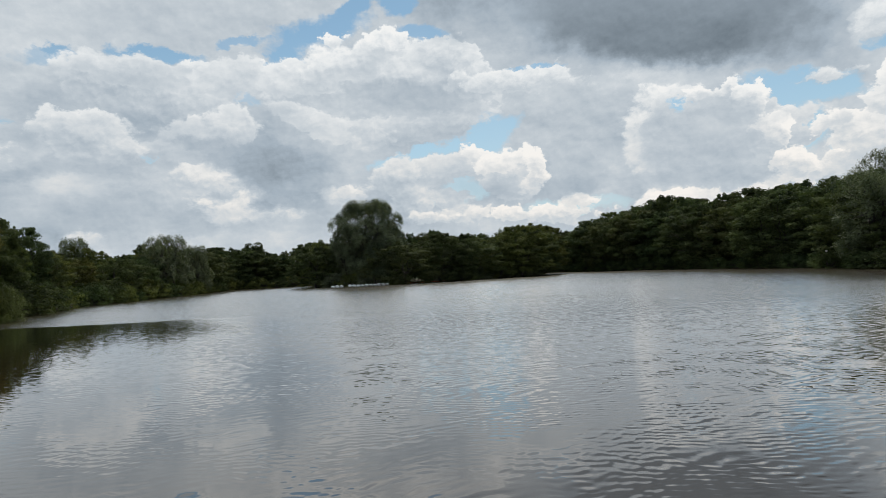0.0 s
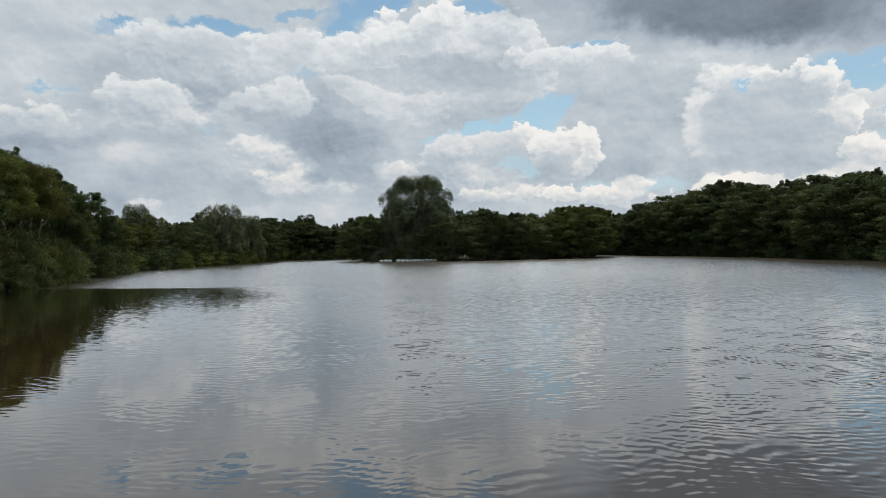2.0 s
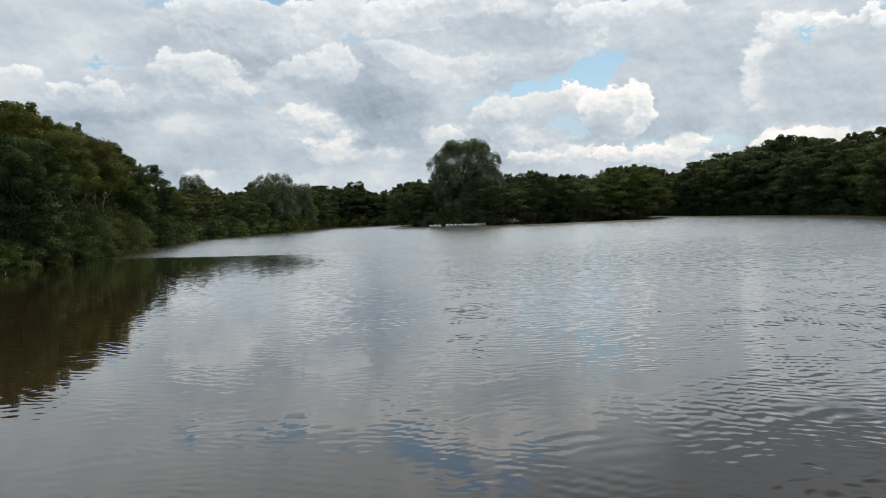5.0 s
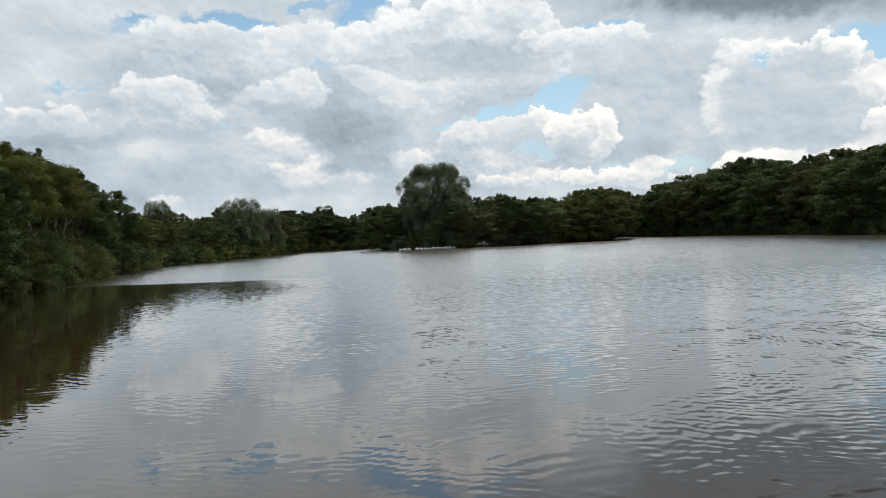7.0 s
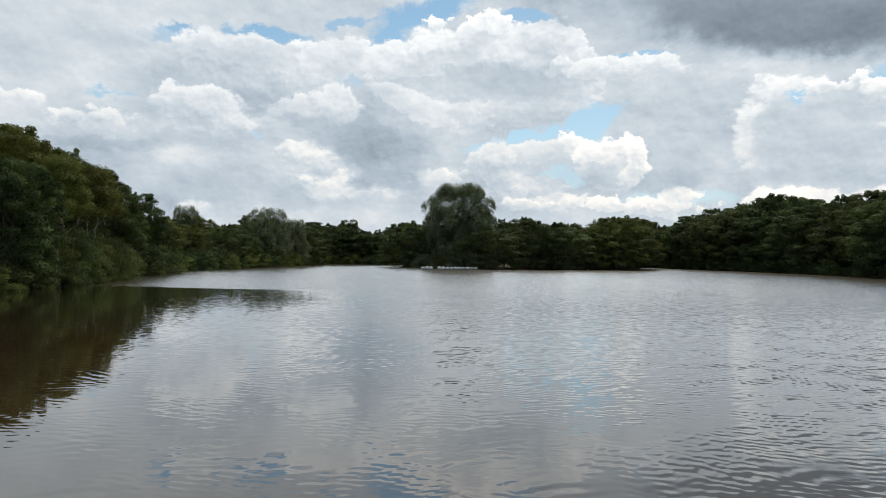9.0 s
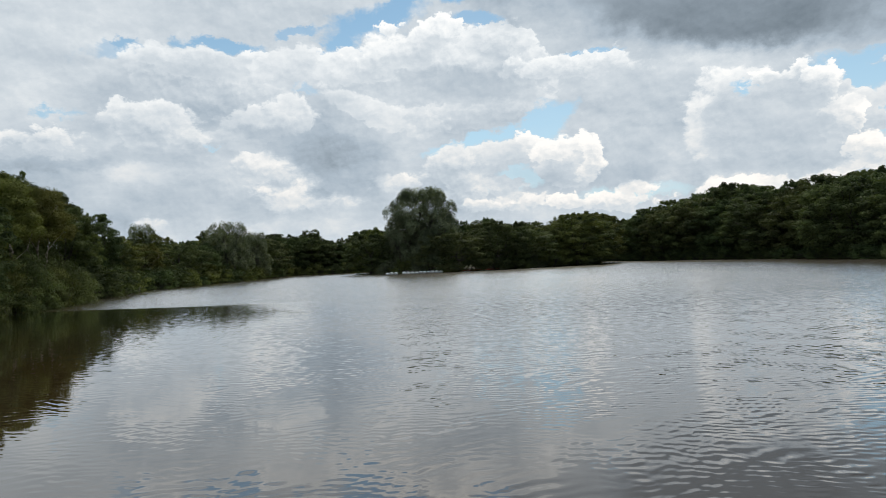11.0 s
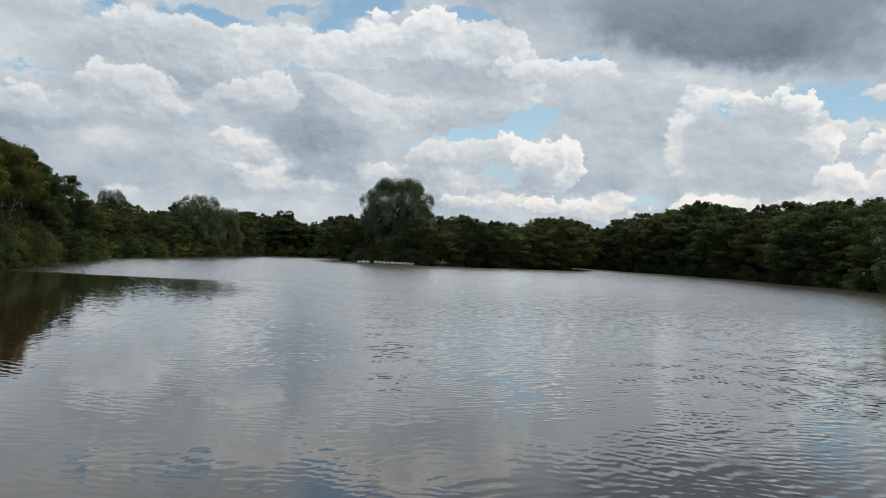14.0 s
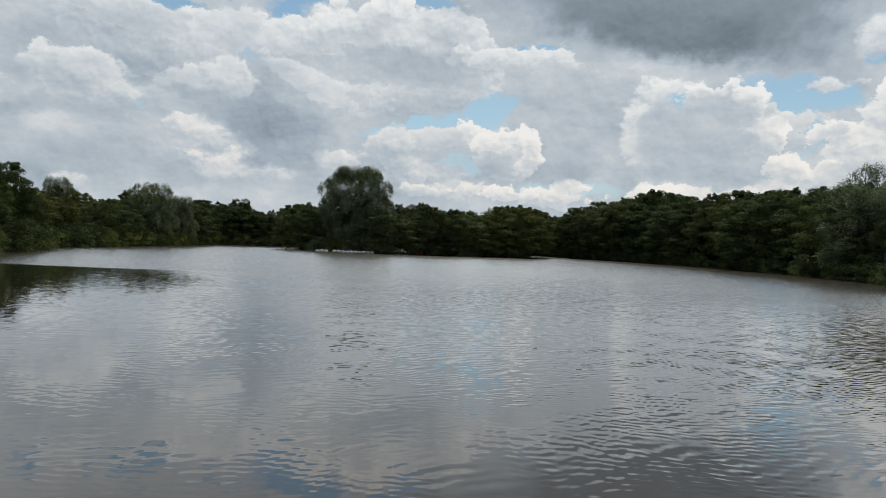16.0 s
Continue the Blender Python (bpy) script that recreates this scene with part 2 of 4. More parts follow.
# the broken sheet over the bank
puff(-17.2, 15.0, 6.91, 2.86, -14, 0.52, 0.76, 0.4, 1.2, 0.08)
puff(-18.4, 16.7, 5.49, 1.09, -2, 0.6, 0.78, 0.3, 1.0, 0.08)
puff(-13.6, 17.4, 2.15, 0.60, 5, 0.66, 0.84, 0.3, 1.5, 0.08)
puff(-10.8, 16.6, 3.12, 1.75, 4, 0.62, 0.8, 0.5, 1.5, 0.08)
puff(-11.1, 12.9, 2.90, 1.63, -3, 0.6, 0.82, 0.4, 1.5, 0.08)
puff(-14.4, 11.7, 3.81, 1.42, 3, 0.58, 0.76, 0.6, 1.5, 0.08)
puff(-16.6, 10.8, 1.83, 1.14, 3, 0.56, 0.74, 0.6, 1.5, 0.08)
veil(-11.8, 11.1, 4.80, 0.73, -2, 0.5, 0.7)
puff(-22.6, 11.2, 3.05, 2.17, -21, 0.54, 0.8, 0.35, 0.8, 0.08)
puff(-24.0, 12.3, 2.09, 1.14, -6, 0.6, 0.84, 0.4, 1.5, 0.08)
veil(-22.6, 9.5, 4.72, 1.00, 4, 0.52, 0.8)
puff(-29.3, 10.1, 3.13, 1.15, 5, 0.58, 0.82, 0.35, 1.5, 0.08)
puff(-36.6, 10.7, 3.64, 0.91, 5, 0.6, 0.82, 0.35, 1.5, 0.08)
puff(-21.4, 11.2, 3.83, 2.35, -14, 0.56, 0.8, 0.35, 0.8, 0.08)
veil(-28.9, 8.5, 6.27, 0.45, 2, 0.48, 0.8)
veil(-21.4, 9.3, 5.53, 0.94, 1, 0.52, 0.7)
# the dark cloud overhead and the lit edges round it
puff(26.5, 15.1, 8.74, 0.81, -3, 0.62, 0.78, 0.8, 0.8, 0)
puff(23.2, 24.9, 23.17, 7.74, -10, 0.3, 0.36, 2.4, 1.2, 0)
veil(10.6, 21.5, 7.58, 2.75, -7, 0.5, 0.8)
puff(28.0, 17.9, 16.01, 3.47, -10, 0.21, 0.3, 2.6, 1.0, 0)
# mostly unseen above the view; added extra dark to darken the near water's reflection
puff(33.0, 27.4, 23.69, 6.60, -15, 0.05, 0.11, 3.0, 1.0, 0)
puff(41.4, 16.4, 2.19, 1.89, 11, 0.62, 0.88, 1.0, 1.5, 0.08)
puff(44.1, 16.7, 1.74, 2.30, -13, 0.7, 0.9, 0.8, 1.5, 0.08)
puff(14.4, 16.1, 5.24, 1.31, 1, 0.62, 0.9, 0.35, 1.5, 0.08)
cloud = w.ramp(bright, [
    (0.00, (0.070, 0.085, 0.098)), (0.20, (0.152, 0.190, 0.226)), (0.45, (0.384, 0.455, 0.524)), (0.68, (0.590, 0.645, 0.690)),
    (0.88, (0.800, 0.830, 0.845)), (1.00, (0.920, 0.925, 0.915))])
# light that comes low through the clouds is a little warmer
warm = w.math("MULTIPLY", w.smooth(el, 17.0, 4.0), w.smooth(bright, 0.60, 0.86))
cloud = w.mix(w.math("MULTIPLY", warm, 0.9), cloud, w.mix(1.0, cloud, (1.05, 0.995, 0.945, 1), "MULTIPLY"))
clear = w.add("ShaderNodeTexSky")
clear.sky_type, clear.sun_disc = "NISHITA", False
clear.sun_elevation, clear.sun_rotation = radians(SUN_EL), radians(SUN_AZ)
clear.air_density, clear.dust_density, clear.ozone_density = 1.0, 0.3, 1.0
blue = w.mix(1.0, clear.outputs[0], (0.074, 0.093, 0.090, 1), "MULTIPLY")
blue = w.mix(w.smooth(el, 24.0, 2.0, 0.08, 0.62), blue, (0.55, 0.69, 0.79, 1))
shade = w.mix(cover, blue, cloud)
# thin haze low over the trees
shade = w.mix(w.smooth(el, 6.0, 0.0, 0.0, 0.25), shade, (0.60, 0.66, 0.71, 1))
back = w.add("ShaderNodeBackground")
w.put(back.inputs[0], shade)
back.inputs[1].default_value = 1.0
w.put(w.add("ShaderNodeOutputWorld").inputs[0], back.outputs[0])

sun = new("sun", bpy.data.lights.new("sun", "SUN"))
sun.data.energy, sun.data.angle, sun.data.color = 2.5, radians(7), (1.0, 0.94, 0.82)
sun.matrix_world = look((0, 0, 0), (-math.sin(radians(SUN_AZ)) * math.cos(radians(SUN_EL)),
                                    -math.cos(radians(SUN_AZ)) * math.cos(radians(SUN_EL)), -math.sin(radians(SUN_EL))))


# ---------------------------------------------------------------- materials
def material(name):
    m = bpy.data.materials.new(name)
    m.use_nodes = True
    return m, Nodes(m.node_tree)


def finish(n, shader):
    n.put(n.add("ShaderNodeOutputMaterial").inputs[0], shader)


def principled(n, **values):
    b = n.add("ShaderNodeBsdfPrincipled")
    for key, value in values.items():
        n.put(b.inputs[key.replace("_", " ")], value)
    return b.outputs[0]


def leaf_material(name, dark, light, gloss=0.75):
    """Leaves: each tree and each leaf a little different, some light coming through."""
    m, n = material(name)
    tree_random = n.add("ShaderNodeObjectInfo").outputs["Random"]
    leaf_random = n.add("ShaderNodeNewGeometry").outputs["Random Per Island"]
    place = n.add("ShaderNodeTexCoord").outputs["Object"]
    patch = n.noise(place, 0.55, 3.0)["Fac"]
    f = n.math("ADD", n.math("MULTIPLY", leaf_random, 0.12), n.math("MULTIPLY", n.smooth(patch, 0.34, 0.66), 0.88))
    col = n.mix(f, (*dark, 1), (*light, 1))
    hsv = n.add("ShaderNodeHueSaturation")
    n.put(hsv.inputs["Hue"], n.math("ADD", n.math("MULTIPLY", tree_random, 0.03), 0.482))
    n.put(hsv.inputs["Value"], n.math("ADD", n.math("MULTIPLY", tree_random, 0.42), 1.12))
    n.put(hsv.inputs["Color"], col)
    body = principled(n, Base_Color=hsv.outputs[0], Roughness=gloss, IOR=1.3, Specular_IOR_Level=0.15)
    glow = n.add("ShaderNodeBsdfTranslucent")
    n.put(glow.inputs[0], n.mix(1.0, hsv.outputs[0], (1.0, 1.1, 0.55, 1), "MULTIPLY"))
    mixed = n.add("ShaderNodeMixShader")
    mixed.inputs[0].default_value = 0.30
    n.put(mixed.inputs[1], body)
    n.put(mixed.inputs[2], glow.outputs[0])
    finish(n, mixed.outputs[0])
    return m


def bark_material(name, dark, light, stretch=(9, 9, 2.2)):
    m, n = material(name)
    place = n.add("ShaderNodeTexCoord").outputs["Object"]
    grain = n.noise(n.vec("MULTIPLY", place, stretch), 1.0, 5.0, 0.65)["Fac"]
    blotch = n.noise(place, 1.3, 3.0)["Fac"]
    col = n.mix(n.smooth(n.math("ADD", n.math("MULTIPLY", grain, 0.6), n.math("MULTIPLY", blotch, 0.4)), 0.38, 0.62),
                (*dark, 1), (*light, 1))
    bump = n.add("ShaderNodeBump")
    bump.inputs["Strength"].default_value, bump.inputs["Distance"].default_value = 0.6, 0.03
    n.put(bump.inputs["Height"], grain)
    finish(n, principled(n, Base_Color=col, Roughness=0.9, Normal=bump.outputs[0]))
    return m


LEAF_ALDER = leaf_material("alder_leaves", (0.021, 0.031, 0.014), (0.076, 0.098, 0.040))
LEAF_OAK = leaf_material("oak_leaves", (0.028, 0.036, 0.016), (0.090, 0.106, 0.042))
LEAF_OLIVE = leaf_material("birch_leaves", (0.046, 0.052, 0.014), (0.118, 0.122, 0.036))
LEAF_WILLOW = leaf_material("willow_leaves", (0.044, 0.056, 0.034), (0.150, 0.168, 0.102), 0.5)
LEAF_BUSH = leaf_material("sallow_leaves", (0.034, 0.043, 0.014), (0.108, 0.122, 0.038))
BARK = bark_material("grey_brown_bark", (0.016, 0.013, 0.010), (0.055, 0.047, 0.037))
BARK_BIRCH = bark_material("birch_bark", (0.09, 0.075, 0.06), (0.42, 0.37, 0.30), (3, 3, 9))


def make_ground():
    m, n = material("bank_soil_and_grass")
    place = n.add("ShaderNodeTexCoord").outputs["Object"]
    z = n.split(place)[2]
    fine = n.noise(place, 3.0, 6.0, 0.65)["Fac"]
    wide = n.noise(place, 0.18, 4.0)["Fac"]
    grass = n.mix(fine, (0.022, 0.034, 0.010, 1), (0.085, 0.095, 0.030, 1))
    mud = n.mix(fine, (0.018, 0.013, 0.008, 1), (0.060, 0.044, 0.027, 1))
    f = n.smooth(n.math("ADD", z, n.math("MULTIPLY", n.math("SUBTRACT", wide, 0.5), 0.9)), 0.25, 0.75)
    bump = n.add("ShaderNodeBump")
    bump.inputs["Strength"].default_value, bump.inputs["Distance"].default_value = 0.8, 0.08
    n.put(bump.inputs["Height"], fine)
    finish(n, principled(n, Base_Color=n.mix(f, mud, grass), Roughness=0.92, Normal=bump.outputs[0]))
    return m


def make_water():
    """Brown lake water: wind ripples as slopes of the surface, calmer in the lee of the banks."""
    m, n = material("lake_water")
    place = n.add("ShaderNodeTexCoord").outputs["Object"]
    x, y, _ = n.split(place)
    # ripples: trains of short waves whose crests run across the lake, broken up by noise
    bend = n.noise(n.vec("MULTIPLY", place, (0.35, 0.5, 1.0)), 1.0, 2.0, 0.5)["Color"]
    bent_place = n.vec("ADD", place, n.vec("SCALE", n.vec("SUBTRACT", bend, (0.5, 0.5, 0.5)), scale=0.7))
    kink = n.noise(n.vec("MULTIPLY", place, (2.4, 1.5, 1.0)), 1.0, 2.0, 0.5)["Color"]
    bent_place = n.vec("ADD", bent_place, n.vec("SCALE", n.vec("SUBTRACT", kink, (0.5, 0.5, 0.5)), scale=0.26))
    groups = n.split(n.noise(n.vec("MULTIPLY", place, (1.0, 1.0, 1.0)), 1.0, 1.0, 0.5)["Color"])
    slope_x, slope_y = 0.0, 0.0
    for k, (wave, turn, slope) in enumerate(((0.22, -22, 0.027), (0.175, 19, 0.028), (0.14, 4, 0.026), (0.32, -6, 0.012), (0.11, -34, 0.018), (0.125, 31, 0.018))):
        kx, ky = 2 * math.pi / wave * math.sin(radians(turn)), 2 * math.pi / wave * math.cos(radians(turn))
        phase = n.vec("DOT_PRODUCT", bent_place, (kx, ky, 0.0))
        height = n.math("MULTIPLY", n.math("SINE", phase), n.smooth(groups[k % 3], 0.40, 0.66, 0.06 * slope, 2.6 * slope))
        slope_x = n.math("ADD", slope_x, n.math("MULTIPLY", height, math.sin(radians(turn))))
        slope_y = n.math("ADD", slope_y, n.math("MULTIPLY", height, math.cos(radians(turn))))
    trains = n.vec("SCALE", n.xyz(slope_x, slope_y, 0.0), scale=n.smooth(y, 8.0, 17.0, 1.0, 0.32))
    tiny = n.noise(n.vec("MULTIPLY", place, (3.6, 12.0, 1.0)), 1.0, 2.0, 0.5)["Color"]
    fine = n.noise(n.vec("MULTIPLY", place, (25.0, 90.0, 1.0)), 1.0, 1.0, 0.5)["Color"]     # cat's paws
    s = n.vec("ADD", trains, n.vec("SCALE", n.vec("SUBTRACT", tiny, (0.5, 0.5, 0.5)), scale=n.smooth(y, 7.0, 24.0, 0.08, 0.16)))
    chop = n.math("SUBTRACT", n.noise(n.vec("MULTIPLY", place, (4.0, 2.4, 1.0)), 1.0, 3.0, 0.6)["Fac"], 0.5)     # short crests between the trains
    s = n.vec("ADD", s, n.xyz(0.0, n.math("MULTIPLY", chop, n.smooth(y, 6.0, 18.0, 0.08, 0.19)), 0.0))
    paws = n.smooth(y, 6.0, 30.0, 0.12, 1.0)
    s = n.vec("ADD", s, n.vec("SCALE", n.vec("MULTIPLY", n.vec("SUBTRACT", fine, (0.5, 0.5, 0.5)), (0.07, 0.17, 0.0)), scale=paws))
    # gusts: broad streaks of rougher and smoother water
    gust = n.noise(n.vec("MULTIPLY", place, (0.03, 0.07, 1)), 1.0, 3.0, 0.55)["Fac"]
    gust = n.smooth(gust, 0.34, 0.66, 0.78, 1.12)
    # lee of the left bank and of the right bank; farther out the wind reaches both
    side = n.math("SUBTRACT", n.math("ADD", x, n.math("MULTIPLY", y, 0.66)), n.smooth(y, 18.0, 30.0, 0.0, 7.0))
    left = n.math("MAXIMUM", n.smooth(side, 0.5, 16.0, 0.28, 1.0), n.smooth(y, 34.0, 37.5))
    right = n.math("MAXIMUM", n.smooth(n.math("SUBTRACT", n.math("MULTIPLY", y, 0.80), x), -10.0, -1.0, 0.35, 1.0), n.smooth(y, 22.0, 32.0))
    lee = n.math("MULTIPLY", left, right)
    fetch = n.smooth(y, 5.0, 34.0, 0.62, 1.6)     # the wind gets up away from this bank
    amount = n.math("MULTIPLY", n.math("MULTIPLY", gust, fetch), lee)
    rough = n.math("MULTIPLY", n.smooth(lee, 0.3, 1.0, 0.35, 1.0), n.smooth(y, 5.0, 42.0, 0.06, 0.17))
    calm = n.smooth(y, 40.0, 105.0, 1.0, 0.6)     # less wind under the far trees
    s = n.vec("MULTIPLY", n.vec("SCALE", s, scale=n.math("MULTIPLY", amount, calm)), (0.32, 1.0, 0.0))
    # added lean of the normals towards this bank: open water mirrors higher, brighter sky
    slope = n.math("MULTIPLY", n.math("MULTIPLY", n.smooth(y, 7.0, 29.0, 0.10, 1.0), n.smooth(lee, 0.35, 0.95)), n.smooth(x, 12.0, 40.0, -0.098, -0.150))
    slope = n.math("SUBTRACT", slope, n.smooth(y, 45.0, 110.0, 0.0, 0.025))
    # the same lean near the left bank, to shorten the trees' reflection
    slope = n.math("SUBTRACT", slope, n.math("MULTIPLY", n.smooth(x, -1.0, -5.0), n.smooth(y, 18.0, 30.0, 0.014, 0.0)))
    normal = n.vec("NORMALIZE", n.vec("ADD", s, n.xyz(0.0, slope, 1.0)))
    silt = n.noise(place, 0.06, 3.0)["Fac"]
    col = n.mix(silt, (0.030, 0.019, 0.009, 1), (0.044, 0.027, 0.013, 1))
    body = n.add("ShaderNodeBsdfDiffuse")
    n.put(body.inputs["Color"], col)
    mirror = n.add("ShaderNodeBsdfGlossy")
    mirror.inputs["Color"].default_value = (0.985, 0.99, 0.985, 1)
    n.put(mirror.inputs["Roughness"], rough)
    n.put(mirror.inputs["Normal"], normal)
    fresnel = n.add("ShaderNodeFresnel")
    fresnel.inputs["IOR"].default_value = 1.33
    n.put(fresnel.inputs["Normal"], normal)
    both = n.add("ShaderNodeMixShader")
    n.put(both.inputs[0], n.math("MULTIPLY", n.math("POWER", fresnel.outputs[0], 0.80), 1.34, clamp=True))
    n.put(both.inputs[1], body.outputs[0])
    n.put(both.inputs[2], mirror.outputs[0])
    finish(n, both.outputs[0])
    return m


def plain(name, col, rough=0.5, wear=0.25, scale=6.0):
    m, n = material(name)
    place = n.add("ShaderNodeTexCoord").outputs["Object"]
    spots = n.noise(place, scale, 5.0, 0.65)["Fac"]
    dirty = tuple(c * 0.55 for c in col)
    finish(n, principled(n, Base_Color=n.mix(n.smooth(spots, 0.45, 0.75, 0.0, wear * 2), (*col, 1), (*dirty, 1)), Roughness=rough))
    return m


GROUND, WATER = make_ground(), make_water()
WHITE_FLOAT = plain("white_float_plastic", (0.86, 0.86, 0.84), 0.35, 0.15, 3.0)
RED_FLOAT = plain("faded_red_plastic", (0.55, 0.07, 0.035), 0.5, 0.3, 3.0)
ROPE = plain("grey_rope", (0.16, 0.15, 0.13), 0.9)
OLD_WOOD = bark_material("weathered_wood", (0.06, 0.05, 0.04), (0.26, 0.24, 0.20), (2, 12, 12))


# ---------------------------------------------------------------- mesh helpers
def mesh_from(name, verts, faces_flat, sides, mat, smooth=False):
    """A mesh from arrays: every face has the same number of sides."""
    me = bpy.data.meshes.new(name)
    verts = np.asarray(verts, dtype=np.float32)
    idx = np.asarray(faces_flat, dtype=np.int32).ravel()
    count = len(idx) // sides
    me.vertices.add(len(verts))
    me.vertices.foreach_set("co", verts.ravel())
    me.loops.add(len(idx))
    me.loops.foreach_set("vertex_index", idx)
    me.polygons.add(count)
    me.polygons.foreach_set("loop_start", np.arange(count, dtype=np.int32) * sides)
    me.polygons.foreach_set("use_smooth", np.full(count, smooth))
    me.materials.append(mat)
    me.update(calc_edges=True)
    return me


def part(name, me, parent, label=""):
    ob = new(name, me)
    ob.parent = parent
    if label:
        ob["label"] = label
    return ob


def tubes(name, lines, mat, sides=6, grown=False):
    """Tapered round branches: each line is a list of (point, radius)."""
    verts, faces = [], []
    for line in lines:
        pts = [Vector(p) for p, r in line]
        base = len(verts)
        if grown and base:
            foot = min(range(base), key=lambda q: (Vector(verts[q]) - pts[0]).length_squared)
            faces.append((foot, base, base + 1, base + 2))
        for i, (p, r) in enumerate(line):
            d = (pts[min(i + 1, len(pts) - 1)] - pts[max(i - 1, 0)]).normalized()
            a = d.orthogonal().normalized()
            b = d.cross(a)
            for k in range(sides):
                t = 2 * math.pi * k / sides
                verts.append(tuple(pts[i] + (a * math.cos(t) + b * math.sin(t)) * r))
        for i in range(len(line) - 1):
            for k in range(sides):
                k2 = (k + 1) % sides
                o = base + i * sides
                faces.append((o + k, o + k2, o + sides + k2, o + sides + k))
    return mesh_from(name, verts, faces, 4, mat, True)


def foliage(name, rng, clumps, each, length, width, mat, droop=0.0, fill=0.45):
    """Leaf sprays as small three-cornered blades, thick on the outside of each clump and thinner within."""
    c = np.array([q[0] for q in clumps], dtype=float)
    r = np.array([q[1] for q in clumps], dtype=float)
    n = len(clumps) * each
    share = (r[:, 0] * r[:, 2]) ** 0.75
    counts = np.maximum(6, (n * share / share.sum()).astype(int))
    which = np.repeat(np.arange(len(clumps)), counts)
    n = len(which)
    d = rng.normal(size=(n, 3))
    d /= np.linalg.norm(d, axis=1)[:, None]
    d[:, 2] = np.where(rng.random(n) < 0.55, np.abs(d[:, 2]), d[:, 2])
    rad = 1 - fill * rng.random(n) ** 1.3 + 0.06 * rng.normal(size=n)
    p = c[which] + d * rad[:, None] * r[which]
    facing = d + 0.40 * rng.normal(size=(n, 3))
    facing[:, 2] += 0.35
    facing /= np.linalg.norm(facing, axis=1)[:, None]
    u = rng.normal(size=(n, 3))
    u[:, 2] -= droop * 3.0
    u -= facing * np.sum(u * facing, axis=1)[:, None]
    u /= np.linalg.norm(u, axis=1)[:, None] + 1e-9
    side = np.cross(u, facing)
    size = (0.65 + 0.7 * rng.random(n))[:, None]
    u, side = u * length * size, side * width * size
    v = np.stack([p - u * 0.5 - side * 0.2, p + side * 0.75 - u * 0.1, p + u * 0.6 - side * 0.3], axis=1).reshape(-1, 3)
    v[:, 2] = np.maximum(v[:, 2], 0.02)
    return mesh_from(name, v, np.arange(3 * n), 3, mat)


def bent(rng, a, b, r0, r1, steps=5, wobble=0.06):
    """A branch from a to b that wanders a little and tapers."""
    a, b = np.array(a, float), np.array(b, float)
    span = np.linalg.norm(b - a)
    line = []
    for i in range(steps + 1):
        t = i / steps
        p = a + (b - a) * t + rng.normal(size=3) * wobble * span * (0 < i < steps)
        line.append((tuple(p), r0 + (r1 - r0) * t))
    return line


# ---------------------------------------------------------------- kinds of tree
def branches(stems, limbs, bark):
    """Stems and limbs grown together into one mesh: each limb's foot is set into the nearest stem."""
    return tubes("trunk", stems + limbs, bark, 6, True)


def tree_thing(name, trunk, crown):
    ob = new(name)
    ob.empty_display_size = 0.3
    part("trunk", trunk, ob)
    part("crown", crown, ob)
    return ob


